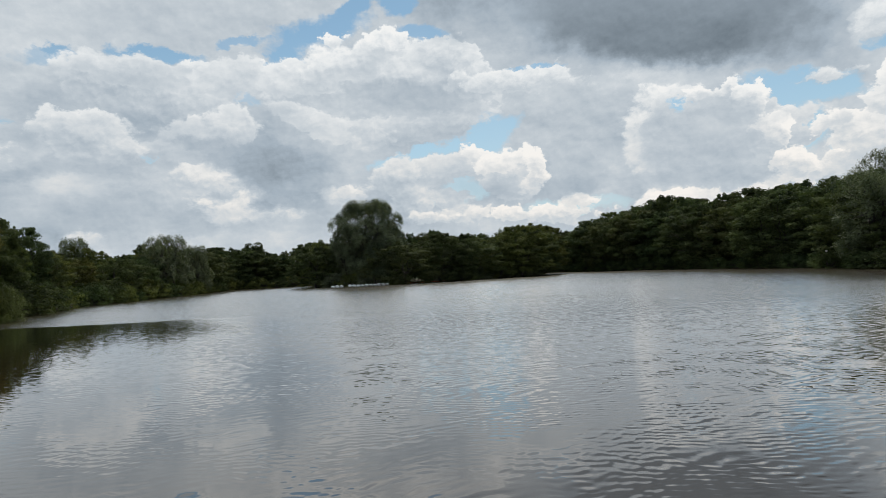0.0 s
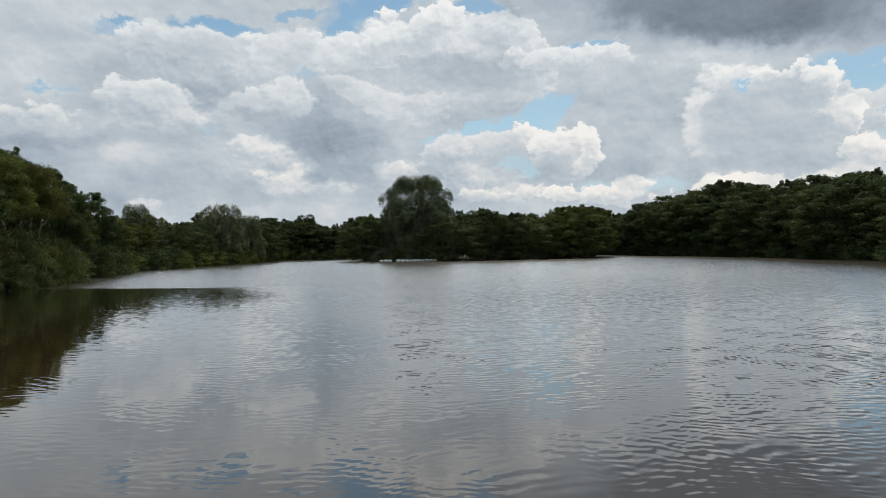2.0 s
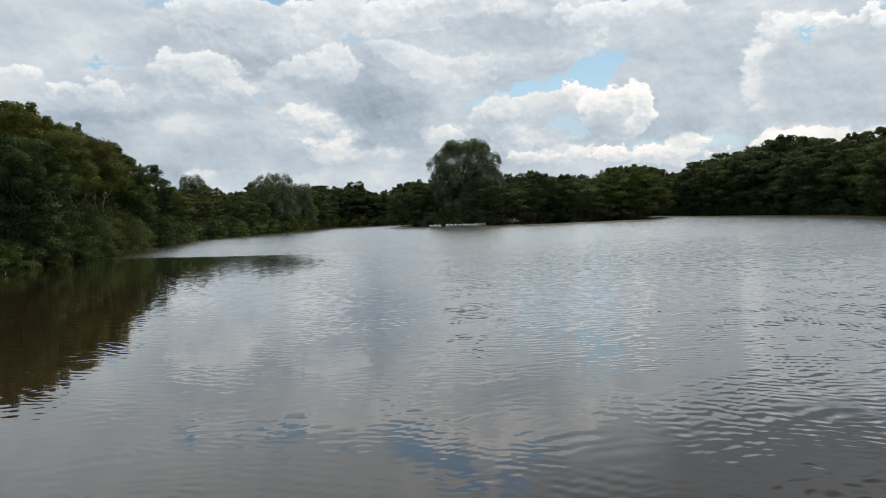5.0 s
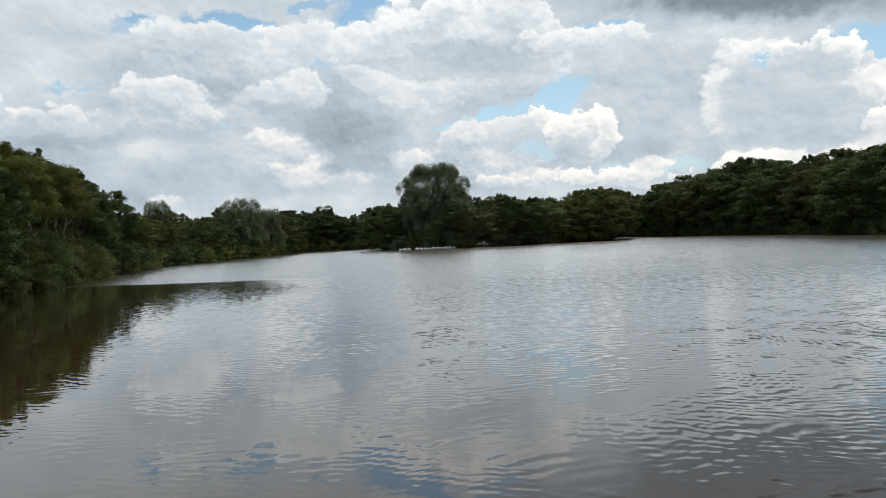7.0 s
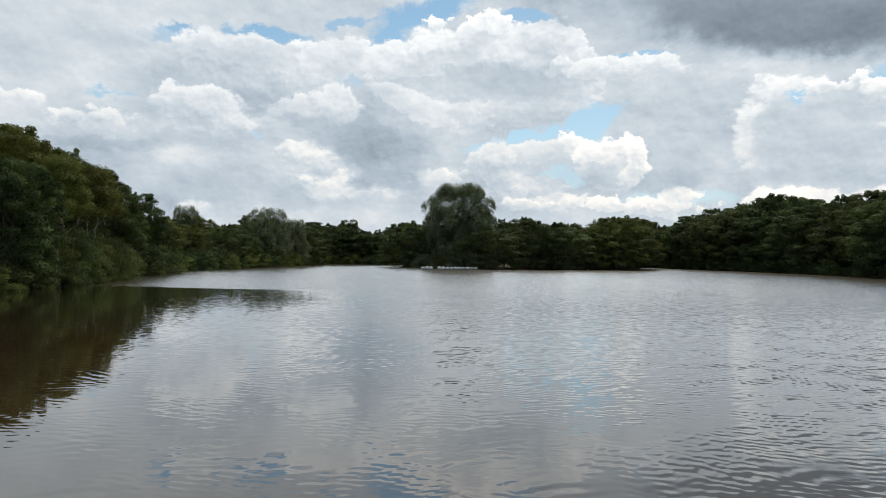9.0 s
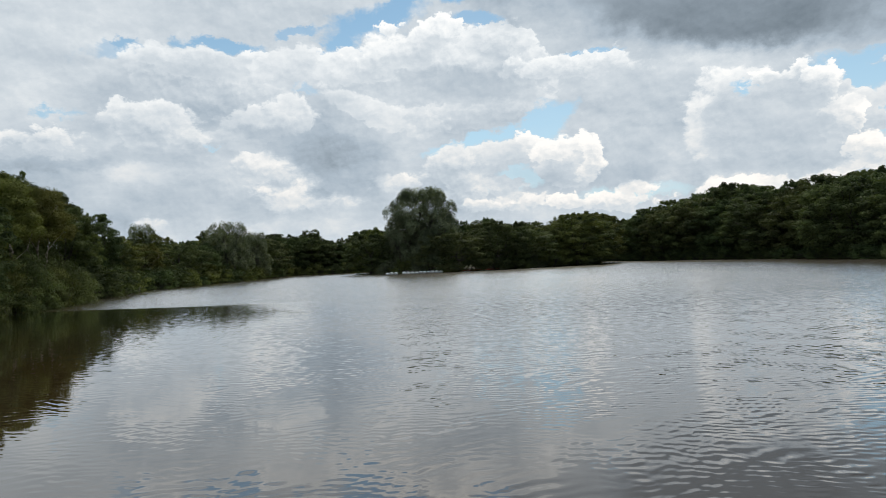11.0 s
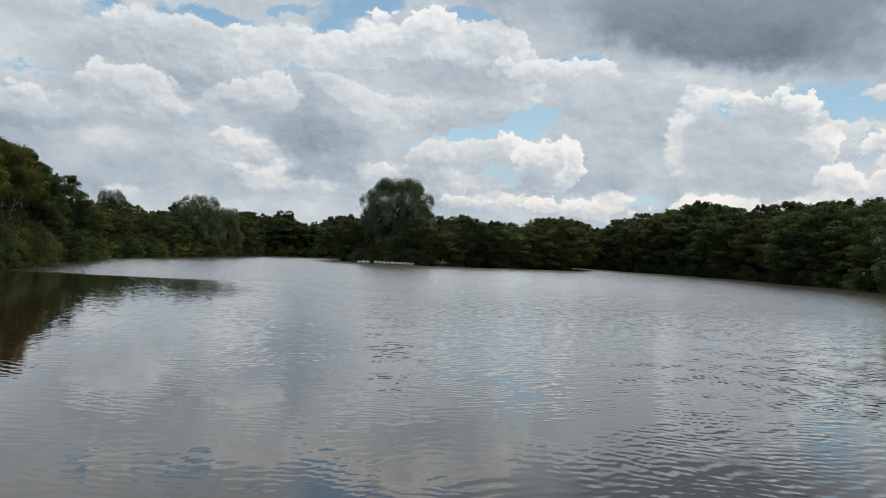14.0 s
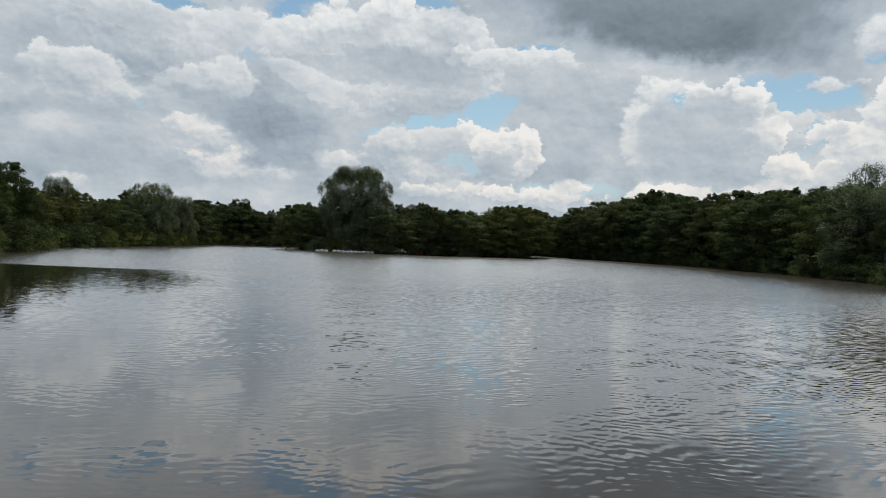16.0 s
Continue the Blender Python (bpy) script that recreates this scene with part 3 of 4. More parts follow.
def broadleaf(name, seed, height=10.0, spread=0.36, low=0.10, lumps=34, each=120, leaf=0.30, mat=LEAF_ALDER, bark=BARK, bough=0.050, foot=0.16, girth=1.0, tips=16):
    """A round-headed tree, leafy almost to the ground, with an uneven outline."""
    rng = np.random.default_rng(seed)
    h = height
    lean = rng.normal(size=2) * 0.03 * h
    crotch = np.array([lean[0], lean[1], h * 0.30])
    trunk = [bent(rng, (0, 0, -0.4), crotch, 0.021 * h * girth, 0.015 * h * girth), bent(rng, crotch, (lean[0] * 2, lean[1] * 2, h * 0.86), 0.015 * h * girth, 0.003 * h, 6, 0.03)]
    clumps, limbs = [], []

    def envelope(z):
        return spread * h * max(0.12, 1 - abs((z - 0.46) / 0.56) ** 3.2)

    for i in range(9):     # the mass of the crown
        z = foot + (0.82 - foot) * i / 8
        ang, rad = i * 2.39996 + rng.random(), min(0.15 * h, envelope(z) * 0.5)
        out = max(0.0, envelope(z) - rad) * 0.7
        clumps.append((np.array([math.cos(ang) * out + lean[0] * z, math.sin(ang) * out + lean[1] * z, h * z]), np.array([rad, rad, rad * 0.85])))
    for i in range(lumps):  # boughs that swell its outline
        t = (i + 0.5) / lumps
        z = low + (0.95 - low) * t
        rad = h * bough * (1.0 + 0.9 * rng.random())
        ang = i * 2.39996 + rng.normal() * 0.4
        out = max(0.0, envelope(z) - rad * 0.55) * (0.86 + 0.26 * rng.random())
        c = np.array([math.cos(ang) * out + lean[0] * z, math.sin(ang) * out + lean[1] * z, min(h * z * (0.95 + 0.10 * rng.random()), h - rad * 0.55)])
        clumps.append((c, np.array([rad * 1.25, rad * 1.25, rad * 0.72])))
        if i % 4 == 0:
            limbs.append(bent(rng, crotch * (0.6 + 0.7 * rng.random()), c, 0.008 * h * girth, 0.002 * h))
        if i % 3 == 0 and t < 0.75:     # a spray beyond it
            o = np.array([c[0] * 0.10, c[1] * 0.10, 0.02 * h]) + rng.normal(size=3) * 0.03 * h
            clumps.append((c + o, np.array([1, 1, 0.9]) * rad * 0.55))
    for i in range(tips):  # twigs that stand out of the top and make its outline ragged
        z = 0.55 + 0.38 * rng.random()
        ang, rad = i * 2.39996 + rng.normal() * 0.5, h * (0.016 + 0.024 * rng.random())
        out = envelope(z) * (0.60 + 0.42 * rng.random())
        c = np.array([math.cos(ang) * out + lean[0] * z, math.sin(ang) * out + lean[1] * z, h * min(0.985, z + 0.03 + 0.05 * rng.random())])
        clumps.append((c, np.array([rad, rad, rad * 1.25])))
        clumps.append((c * np.array([0.93, 0.93, 0.965]), np.array([rad, rad, rad]) * 1.3))
    return tree_thing(name, branches(trunk, limbs, bark), foliage("crown", rng, clumps, each, leaf, leaf * 0.62, mat))


def willow(name, seed, height=10.0, spread=0.40, plumes=54, each=300, leaf=0.25, mat=LEAF_WILLOW, gaps=0.0, hang=1.0, inner=0.35):
    """A willow: upright plumes whose outer shoots hang over; with gaps the sky shows through."""
    rng = np.random.default_rng(seed)
    h = height
    trunk, limbs, clumps = [], [], []
    stems = 4
    tops = []
    for k in range(stems):
        a = 2 * math.pi * (k + rng.random() * 0.6) / stems
        top = np.array([math.cos(a) * spread * h * 0.45, math.sin(a) * spread * h * 0.45, h * (0.62 + 0.15 * rng.random())])
        tops.append(top)
        trunk.append(bent(rng, (math.cos(a) * 0.02 * h, math.sin(a) * 0.02 * h, -0.4), top, 0.020 * h, 0.006 * h, 6, 0.04))
    for i in range(plumes):
        t = (i + 0.5) / plumes
        z = 0.16 + 0.80 * t
        wide = spread * h * math.sqrt(max(0.05, 1 - ((z - 0.42) / 0.60) ** 2))
        ang = i * 2.39996 + rng.normal() * 0.35
        out = wide * (inner + (0.95 - inner) * rng.random() ** 0.6)
        rad = h * (0.055 + 0.04 * rng.random()) * (1.0 - 0.30 * gaps)
        c = np.array([math.cos(ang) * out, math.sin(ang) * out, min(h * z, h - rad * 1.6)])
        clumps.append((c, np.array([rad, rad, rad * (1.0 + 0.65 * hang)]) * (1.25 - 0.25 * hang)))
        # the shoots that hang from it
        o = np.array([math.cos(ang), math.sin(ang), 0]) * rad * 0.9
        clumps.append((c + o - np.array([0, 0, rad * 1.3 * hang]), np.array([rad * 0.5, rad * 0.5, rad * (0.7 + 0.9 * hang)])))
        start = tops[rng.integers(stems)] * (0.35 + 0.5 * rng.random())
        limbs.append(bent(rng, start, c, 0.006 * h, 0.0018 * h))
    for i in range(12):     # the heart of the crown
        ang, rad = i * 2.39996, h * 0.085
        out = spread * h * 0.38 * math.sqrt(rng.random())
        clumps.append((np.array([math.cos(ang) * out, math.sin(ang) * out, h * (0.22 + 0.45 * i / 11)]), np.array([rad, rad, rad * 1.1])))
    return tree_thing(name, branches(trunk, limbs, BARK), foliage("crown", rng, clumps, each // 2, leaf, leaf * 0.34, mat, droop=0.5 * hang, fill=0.42))


def shrub(name, seed, height=3.0, spread=0.75, lumps=20, each=80, leaf=0.24, mat=LEAF_BUSH):
    """A many-stemmed bush that leans out over the water."""
    rng = np.random.default_rng(seed)
    h = height
    stems, clumps = [], []
    for i in range(lumps):
        ang = i * 2.39996
        t = (i + 0.5) / lumps
        out = spread * h * math.sqrt(t) * (0.75 + 0.4 * rng.random())
        rad = h * (0.16 + 0.10 * rng.random())
        z = h * (0.06 + 0.84 * math.sqrt(max(0, 1 - t * 0.95)) * (0.65 + 0.35 * rng.random()))
        c = np.array([math.cos(ang) * out, math.sin(ang) * out, min(z, h - rad * 0.6)])
        clumps.append((c, np.array([rad * 1.2, rad * 1.2, rad * 0.85])))
        if i % 2 == 0:
            stems.append(bent(rng, (rng.normal() * 0.08 * h, rng.normal() * 0.08 * h, -0.25), c, 0.016 * h, 0.004 * h, 4))
    for i in range(9):     # a skirt of low shoots
        ang, out = 0.7 * i + 0.2 * rng.random(), spread * h * (0.70 + 0.25 * rng.random())
        clumps.append((np.array([math.cos(ang) * out, math.sin(ang) * out, h * 0.11]), np.array([0.17, 0.17, 0.12]) * h))
    ob = new(name)
    ob.empty_display_size = 0.3
    part("trunk", branches(stems[:1], stems[1:], BARK), ob)
    part("crown", foliage("crown", rng, clumps, each, leaf, leaf * 0.55, mat, droop=0.1), ob)
    return ob


# ---------------------------------------------------------------- the lake's outline
def at(bearing, distance, z=0.0):
    b = radians(bearing)
    return (distance * math.sin(b), distance * math.cos(b), z)


# shore by bearing and distance from the standing place, clockwise
SHORE = [(-80, 15), (-66, 21), (-52, 26), (-44, 31), (-38.5, 37), (-32.7, 43), (-27.9, 55), (-25.3, 67), (-23.3, 77), (-21.6, 82), (-18, 95),
         (-14.7, 112), (-11.9, 136), (-7.6, 139), (-3.8, 150), (2.2, 168), (8.7, 179), (14.1, 181), (18.4, 172), (21.7, 155), (27.1, 141), (31, 122),
         (34, 111), (37.7, 96), (40.8, 84), (44.9, 72), (54, 55), (66, 40), (80, 22)]
ISLE = [(-2.4, 121), (-2.2, 114), (0.5, 112), (4.3, 117), (8.7, 125), (11.9, 134), (13.6, 146), (12.4, 155), (6.5, 153), (1.1, 143), (-2.0, 131)]


def closed(points, steps=6, wobble=0.9, seed=1):
    """A smooth closed line through the points, with small bays."""
    pts = [Vector(p) for p in points]
    out, n = [], len(pts)
    for i in range(n):
        a, b, c, d = (pts[(i + k) % n] for k in (-1, 0, 1, 2))
        for s in range(steps):
            t = s / steps
            out.append(0.5 * (2 * b + (c - a) * t + (2 * a - 5 * b + 4 * c - d) * t * t + (3 * b - a - 3 * c + d) * t ** 3))
    return [Vector((p.x + wobble * noise.noise((p.x * 0.15, p.y * 0.15, seed)), p.y + wobble * noise.noise((p.x * 0.15, p.y * 0.15, seed + 9)), 0)) for p in out]


lake_line = closed([at(b, d) for b, d in SHORE] + [(16, 2.6, 0), (4, 1.6, 0), (-6, 1.8, 0)])
isle_line = closed([at(b, d) for b, d in ISLE], 5, 0.6, 5)


def signed(px, py, line):
    """Distance to a closed line, less than nothing inside it."""
    best = np.full(px.shape, 1e9)
    inside = np.zeros(px.shape, bool)
    n = len(line)
    for i in range(n):
        a, b = line[i], line[(i + 1) % n]
        dx, dy = b.x - a.x, b.y - a.y
        t = np.clip(((px - a.x) * dx + (py - a.y) * dy) / (dx * dx + dy * dy + 1e-9), 0, 1)
        best = np.minimum(best, np.hypot(px - a.x - t * dx, py - a.y - t * dy))
        if dy != 0:
            cross = ((a.y > py) != (b.y > py)) & (px < dx * (py - a.y) / dy + a.x)
            inside ^= cross
    return np.where(inside, -best, best)


def land(px, py):
    """Height of the ground: a basin, a low bank, and land that rises gently behind it."""
    d = np.minimum(np.maximum(signed(px, py, lake_line), -400), 1e9)
    isle = -signed(px, py, isle_line)
    d = np.maximum(d, isle)
    bank = np.clip((d - 0.3) / 1.8, 0, 1)
    up = 0.42 * bank * bank * (3 - 2 * bank) + np.clip(d - 1.6, 0, 90) * 0.05
    down = -1.6 * np.clip(-d / 6.0, 0, 1) ** 0.8
    return np.where(d > 0, up, down), d


def axis(lo, hi, step, far):
    mid = list(np.arange(lo, hi + step, step))
    out, s, v = [], step, hi + step
    while v < far:
        s *= 1.45
        v += s
        out.append(v)
    s, v, before = step, lo, []
    while v > -far:
        s *= 1.45
        v -= s
        before.append(v)
    return np.array(before[::-1] + mid + out)


gx, gy = axis(-110, 165, 2.2, 3000), axis(-14, 225, 2.2, 3000)
GX, GY = np.meshgrid(gx, gy)
GZ, _ = land(GX, GY)
cols, rows = len(gx), len(gy)
i, j = np.meshgrid(np.arange(cols - 1), np.arange(rows - 1))
quad = (j * cols + i).ravel()
ground = new("ground", mesh_from("ground", np.stack([GX.ravel(), GY.ravel(), GZ.ravel()], axis=1),
                                 np.stack([quad, quad + 1, quad + cols + 1, quad + cols], axis=1), 4, GROUND, True))
tagged(ground, "muddy grassy lake bank rising gently from the water", "ground", kind="structure")

water_me = bpy.data.meshes.new("water")
bm = bmesh.new()
bmesh.ops.create_grid(bm, x_segments=24, y_segments=24, size=1)
for v in bm.verts:
    v.co = Vector((27 + v.co.x * 136, 106 + v.co.y * 118, 0))
bm.to_mesh(water_me)
bm.free()
water_me.materials.append(WATER)
water = tagged(new("water", water_me), "brown lake water with wind ripples mirroring the clouds", "lake", kind="structure")


def height_at(x, y):
    z, _ = land(np.array([x]), np.array([y]))
    return float(z[0])


# ---------------------------------------------------------------- trees round the lake
ALDERS = [broadleaf("alder", 10 + k, spread=s, each=172, leaf=0.23, mat=LEAF_ALDER) for k, s in enumerate((0.34, 0.40, 0.30))]
OAKS = [broadleaf("oak", 20 + k, spread=s, lumps=32, each=175, leaf=0.23, mat=LEAF_OAK) for k, s in enumerate((0.44, 0.38))]
BIRCHES = [broadleaf("birch", 30 + k, spread=s, lumps=32, each=190, leaf=0.22, mat=LEAF_OLIVE, bark=BARK_BIRCH, low=0.16) for k, s in enumerate((0.30, 0.34))]
WILLOWS = [willow("willow", 40 + k, spread=s, hang=q) for k, (s, q) in enumerate(((0.36, 0.6), (0.42, 0.35)))]
# for the near bank, with finer leaves; and for the ranks behind, of which little more than the tops show
NEAR = [broadleaf("alder", 70, spread=0.32, lumps=62, each=270, leaf=0.17, mat=LEAF_ALDER, bough=0.046),
        broadleaf("birch", 71, spread=0.34, lumps=60, each=270, leaf=0.16, mat=LEAF_OLIVE, bough=0.042),
        broadleaf("oak", 72, spread=0.36, lumps=56, each=300, leaf=0.17, mat=LEAF_OAK, bough=0.050),
        broadleaf("birch", 73, spread=0.30, lumps=60, each=270, leaf=0.16, mat=LEAF_BUSH, bough=0.044)]
BACK = [broadleaf("oak", 76, spread=0.42, lumps=26, each=110, leaf=0.33, mat=LEAF_OAK), broadleaf("alder", 77, spread=0.36, lumps=26, each=110, leaf=0.33, mat=LEAF_ALDER)]
SHRUBS = [shrub("shrub", 50 + k, each=76, leaf=0.24, mat=mt) for k, mt in enumerate((LEAF_BUSH, LEAF_ALDER, LEAF_WILLOW))]
NEAR_SHRUBS = [shrub("shrub", 55 + k, lumps=24, each=300, leaf=0.115, mat=mt) for k, mt in enumerate((LEAF_BUSH, LEAF_OAK))]
LABELS = {
    "alder": ("dark green alder tree, leafy down to the lake bank", "tree"),
    "oak": ("broad dark green oak tree with a heavy rounded crown", "tree"),
    "birch": ("olive green birch tree with small leaves", "tree"),
    "willow": ("grey-green willow with hanging shoots on the bank", "tree"),
    "shrub": ("low green sallow bush leaning over the water", "bush"),
}


def plant(ob, x, y, size, turn, group, label="", slim=1.0, sink=0.0):
    """A copy of the tree ob at a place; size is its height over the model's ten metres."""
    kind = ob.name.split(".")[0]
    text, category = LABELS[kind]
    m = pose(x, y, max(height_at(x, y), -0.3) - sink, 0, 0, turn)
    tree = copy_thing(ob, m)
    tree.matrix_basis = m @ Matrix.Diagonal((size * slim, size * slim, size, 1))
    tagged(tree, label or text, category, group, "")
    return tree


# how high the wood stands over the horizon, by bearing
WOOD = [(-60, 12), (-48, 11.0), (-38.7, 9.7), (-37.0, 9.9), (-35.2, 9.2), (-34.6, 8.5), (-32.1, 7.6), (-29.3, 6.6), (-28.5, 5.8), (-27.8, 4.6), (-27.2, 4.2),
        (-25.3, 3.8), (-24.0, 2.5), (-21.0, 2.6), (-18.7, 2.45), (-17.3, 3.0), (-15.4, 3.2), (-13.9, 2.9), (-13.0, 2.2), (-11.5, 2.1), (-9.5, 2.6), (-8.3, 2.0),
        (-7.0, 2.2), (-4.7, 2.7), (3.5, 3.0), (4.5, 2.7), (6.0, 3.3), (7.5, 2.8), (10.5, 3.0), (13.0, 3.3), (14.0, 3.5), (16.4, 3.4), (18.1, 3.0), (19.9, 3.8),
        (22.8, 4.4), (25.6, 4.8), (27.9, 4.8), (29.7, 4.4), (31.4, 5.0), (34.0, 5.2), (38.0, 5.4), (44.0, 5.3), (54, 6.5), (70, 9)]
wood_b, wood_e = np.array([q[0] for q in WOOD]), np.array([q[1] for q in WOOD])
rng = np.random.default_rng(7)


def row(line, inset, gap, kinds, share, group, lo=-52, hi=54, jitter=1.2, crest=True, sign=1.0, vary=0.12, broad=1.5, clear=(), width=0.8):
    """Trees along a shore line, set back from the water by inset metres."""
    pts = line + [line[0]]
    travelled, due = 0.0, gap * 0.5
    for a, b in zip(pts, pts[1:]):
        seg = (b - a).length
        while due < travelled + seg:
            p = a.lerp(b, (due - travelled) / seg)
            out = Vector((-(b - a).y, (b - a).x, 0)).normalized() * sign
            p = p + out * (inset + rng.normal() * jitter) + Vector((rng.normal(), rng.normal(), 0)) * 0.4
            due += gap * (0.75 + 0.5 * rng.random())
            bearing, far = math.degrees(math.atan2(p.x, p.y)), math.hypot(p.x, p.y)
            if not lo < bearing < hi or p.y < 6 or any(abs(bearing - q) < width for q in clear):
                continue
            full = 2.0 + far * math.tan(radians(float(np.interp(bearing, wood_b, wood_e)))) - height_at(p.x, p.y)
            h = full * share * (1.04 - 0.5 * vary + vary * rng.random()) if crest else share * (0.7 + 0.6 * rng.random())
            ob = kinds[rng.integers(len(kinds))]
            model = 3.0 if ob.name.startswith("shrub") else 10.0
            plant(ob, p.x, p.y, h / model, rng.random() * 360, group, slim=(0.95 + 0.3 * rng.random()) * (1.0 if model < 5 else broad if h < 8 else 0.5 + 0.5 * broad))
        travelled += seg


MIXED = ALDERS + OAKS
GREENER = [broadleaf("alder", 16 + k, spread=0.40, each=200, leaf=0.21, mat=LEAF_BUSH) for k in range(2)]
# outer shore: bushes hanging over the water, then three ranks of trees
row(lake_line, -0.3, 2.3, NEAR_SHRUBS, 1.7, "bushes along the near bank", lo=-53, hi=-27, crest=False, jitter=0.3)
row(lake_line, -0.3, 2.5, SHRUBS[:2], 2.4, "bushes along the lake shore", lo=-27, hi=6, crest=False, jitter=0.3)
row(lake_line, -0.3, 2.5, SHRUBS[1:2], 2.2, "bushes along the lake shore", lo=6, crest=False, jitter=0.3)
row(lake_line, 2.0, 4.2, NEAR + NEAR[1::2], 0.78, "trees along the near bank", lo=-53, hi=-27.8, vary=0.18, broad=0.92, clear=(-32.2, -29.6), width=1.3)
row(lake_line, 8.0, 4.4, NEAR + NEAR[::2], 0.94, "trees along the near bank", lo=-49, hi=-27.8, vary=0.14, broad=0.92)
row(lake_line, 3.4, 5.2, MIXED + BIRCHES[:1], 0.86, "trees along the lake shore", lo=-27.8, hi=-15)
row(lake_line, 3.4, 5.0, MIXED, 0.86, "trees along the lake shore", lo=-15)
row(lake_line, 9.0, 5.6, MIXED, 0.93, "trees along the lake shore", lo=-24.2, hi=51, vary=0.26, broad=1.1)
row(lake_line, 17.0, 8.5, BACK, 0.94, "trees along the lake shore", lo=-23.2, hi=49, vary=0.2, broad=1.15)
row(lake_line, 26.0, 9.5, BACK, 0.98, "trees along the lake shore", lo=-13, hi=30)
row(lake_line, 6.0, 8.5, SHRUBS[1:2], 3.2, "undergrowth along the lake shore", lo=-27, hi=50, crest=False)
row(lake_line, 13.0, 9.0, SHRUBS[1:2], 4.4, "undergrowth along the lake shore", lo=12, hi=46, crest=False)
# the island
row(isle_line, 1.3, 2.1, SHRUBS, 3.0, "bushes on the island", crest=False, jitter=0.3, sign=-1.0)
row(isle_line, 3.4, 5.2, MIXED + GREENER, 0.88, "trees on the island", sign=-1.0, broad=1.7, vary=0.2, clear=(-2.6, -1.2, 0.2, 1.6))


def hero(ob, bearing, distance, height, turn, label, slim=1.0, model=10.0, group=""):
    x, y, _ = at(bearing, distance)
    return plant(ob, x, y, height / model, turn, group, label, slim)


big_willow = willow("willow", 61, height=10.0, spread=0.44, plumes=110, each=720, leaf=0.17, gaps=0.3, hang=0.2, inner=0.38)
thin_willow = willow("willow", 63, height=10.0, spread=0.42, plumes=64, each=330, leaf=0.17, gaps=0.7, hang=0.15, inner=0.5)
hero(big_willow, 0.2, 118, 14.9, 20, "tall grey-green willow on the island, sky showing through", 1.02)
hero(WILLOWS[0], -1.7, 117.0, 10.4, 140, "low grey-green willow at the island's edge", 0.92)
hero(WILLOWS[1], 1.9, 118.5, 10.2, 250, "low grey-green willow at the island's edge", 0.85)
hero(WILLOWS[0], 0.3, 115.5, 7.6, 30, "low grey-green willow at the island's edge", 0.9)
hero(thin_willow, 12.2, 172, 13.0, 60, "thin-topped willow rising over the far wood", 0.5)
hero(ALDERS[2], 6.0, 150, 10.9, 40, "slender dark alder standing over the island trees", 0.7)
hero(ALDERS[0], 3.8, 146, 10.2, 210, "slender dark alder standing over the island trees", 0.6)
hero(OAKS[1], -9.4, 152, 9.2, 75, "flat-topped dark oak on the far shore", 1.0)
hero(WILLOWS[1], -16.4, 104, 9.3, 80, "silvery weeping willow on the far bank", 0.95)
hero(WILLOWS[0], -14.3, 114, 8.2, 200, "silvery weeping willow on the far bank")
hero(WILLOWS[1], 41.0, 89, 11.4, 130, "broad drooping willow at the water's edge", 1.2)
hero(thin_willow, 41.4, 99, 14.4, 200, "thin-topped willow behind the bank", 0.72)
hero(WILLOWS[1], -23.0, 96, 7.9, 33, "thin pale willow rising over the bank trees", 0.72)
hero(GREENER[0], -22.2, 95, 6.6, 120, "green alder beside the pale willow", 1.2, group="trees along the lake shore")
for bearing, far, tall, turn in ((14.0, 186, 12.4, 0), (15.0, 190, 12.6, 70), (16.0, 187, 12.2, 150), (12.6, 192, 11.6, 110), (13.6, 195, 12.0, 260), (15.4, 184, 7.0, 220), (14.4, 183, 6.5, 300), (13.2, 189, 11, 40)):
    hero(OAKS[turn % 2], bearing, far, tall, turn, "broad dark green oak on the far shore", 1.1, group="trees along the lake shore")
for bearing, far, tall, turn in ((12.6, 183, 6.0, 10), (13.5, 184, 6.5, 80), (14.3, 183, 6.0, 200), (15.1, 184, 6.5, 310), (15.9, 183, 6.0, 20), (16.7, 182, 5.5, 130)):
    hero(SHRUBS[1], bearing, far, tall, turn, "tall dark sallow bush on the far shore", 0.8, 3.0, "undergrowth along the lake shore")
for bearing, far, tall, turn in ((-13.2, 126, 7.4, 0), (-12.4, 137, 7.6, 70), (-11.4, 141, 7.6, 150), (-10.6, 143, 7.8, 220), (-12.8, 146, 8.2, 301), (-11.8, 150, 8.2, 40)):
    hero(ALDERS[turn % 3], bearing, far, tall, turn, "dark green alder on the far shore", 1.3, group="trees along the lake shore")
for bearing, far, tall, turn in ((-13.0, 127, 4.0, 0), (-12.2, 137, 4.0, 70), (-11.3, 140, 4.2, 150)):
    hero(SHRUBS[1], bearing, far, tall, turn, "tall dark sallow bush on the far shore", 1.0, 3.0, "undergrowth along the lake shore")
hero(NEAR[0], -26.2, 70, 7.3, 10, "dark green alder at the tip of the near bank", 0.95)
hero(NEAR[2], -25.0, 72, 5.5, 110, "dark green oak at the tip of the near bank", 0.9)
bare_birch = broadleaf("birch", 81, spread=0.24, low=0.58, lumps=18, each=520, leaf=0.12, mat=LEAF_OLIVE, bark=BARK_BIRCH, bough=0.07, foot=0.62, girth=0.5)
hero(bare_birch, -32.2, 43.2, 7.6, 30, "slender birch with a bare pale trunk over the water")
hero(bare_birch, -29.6, 48.6, 7.8, 160, "slender birch with a bare pale trunk over the water")
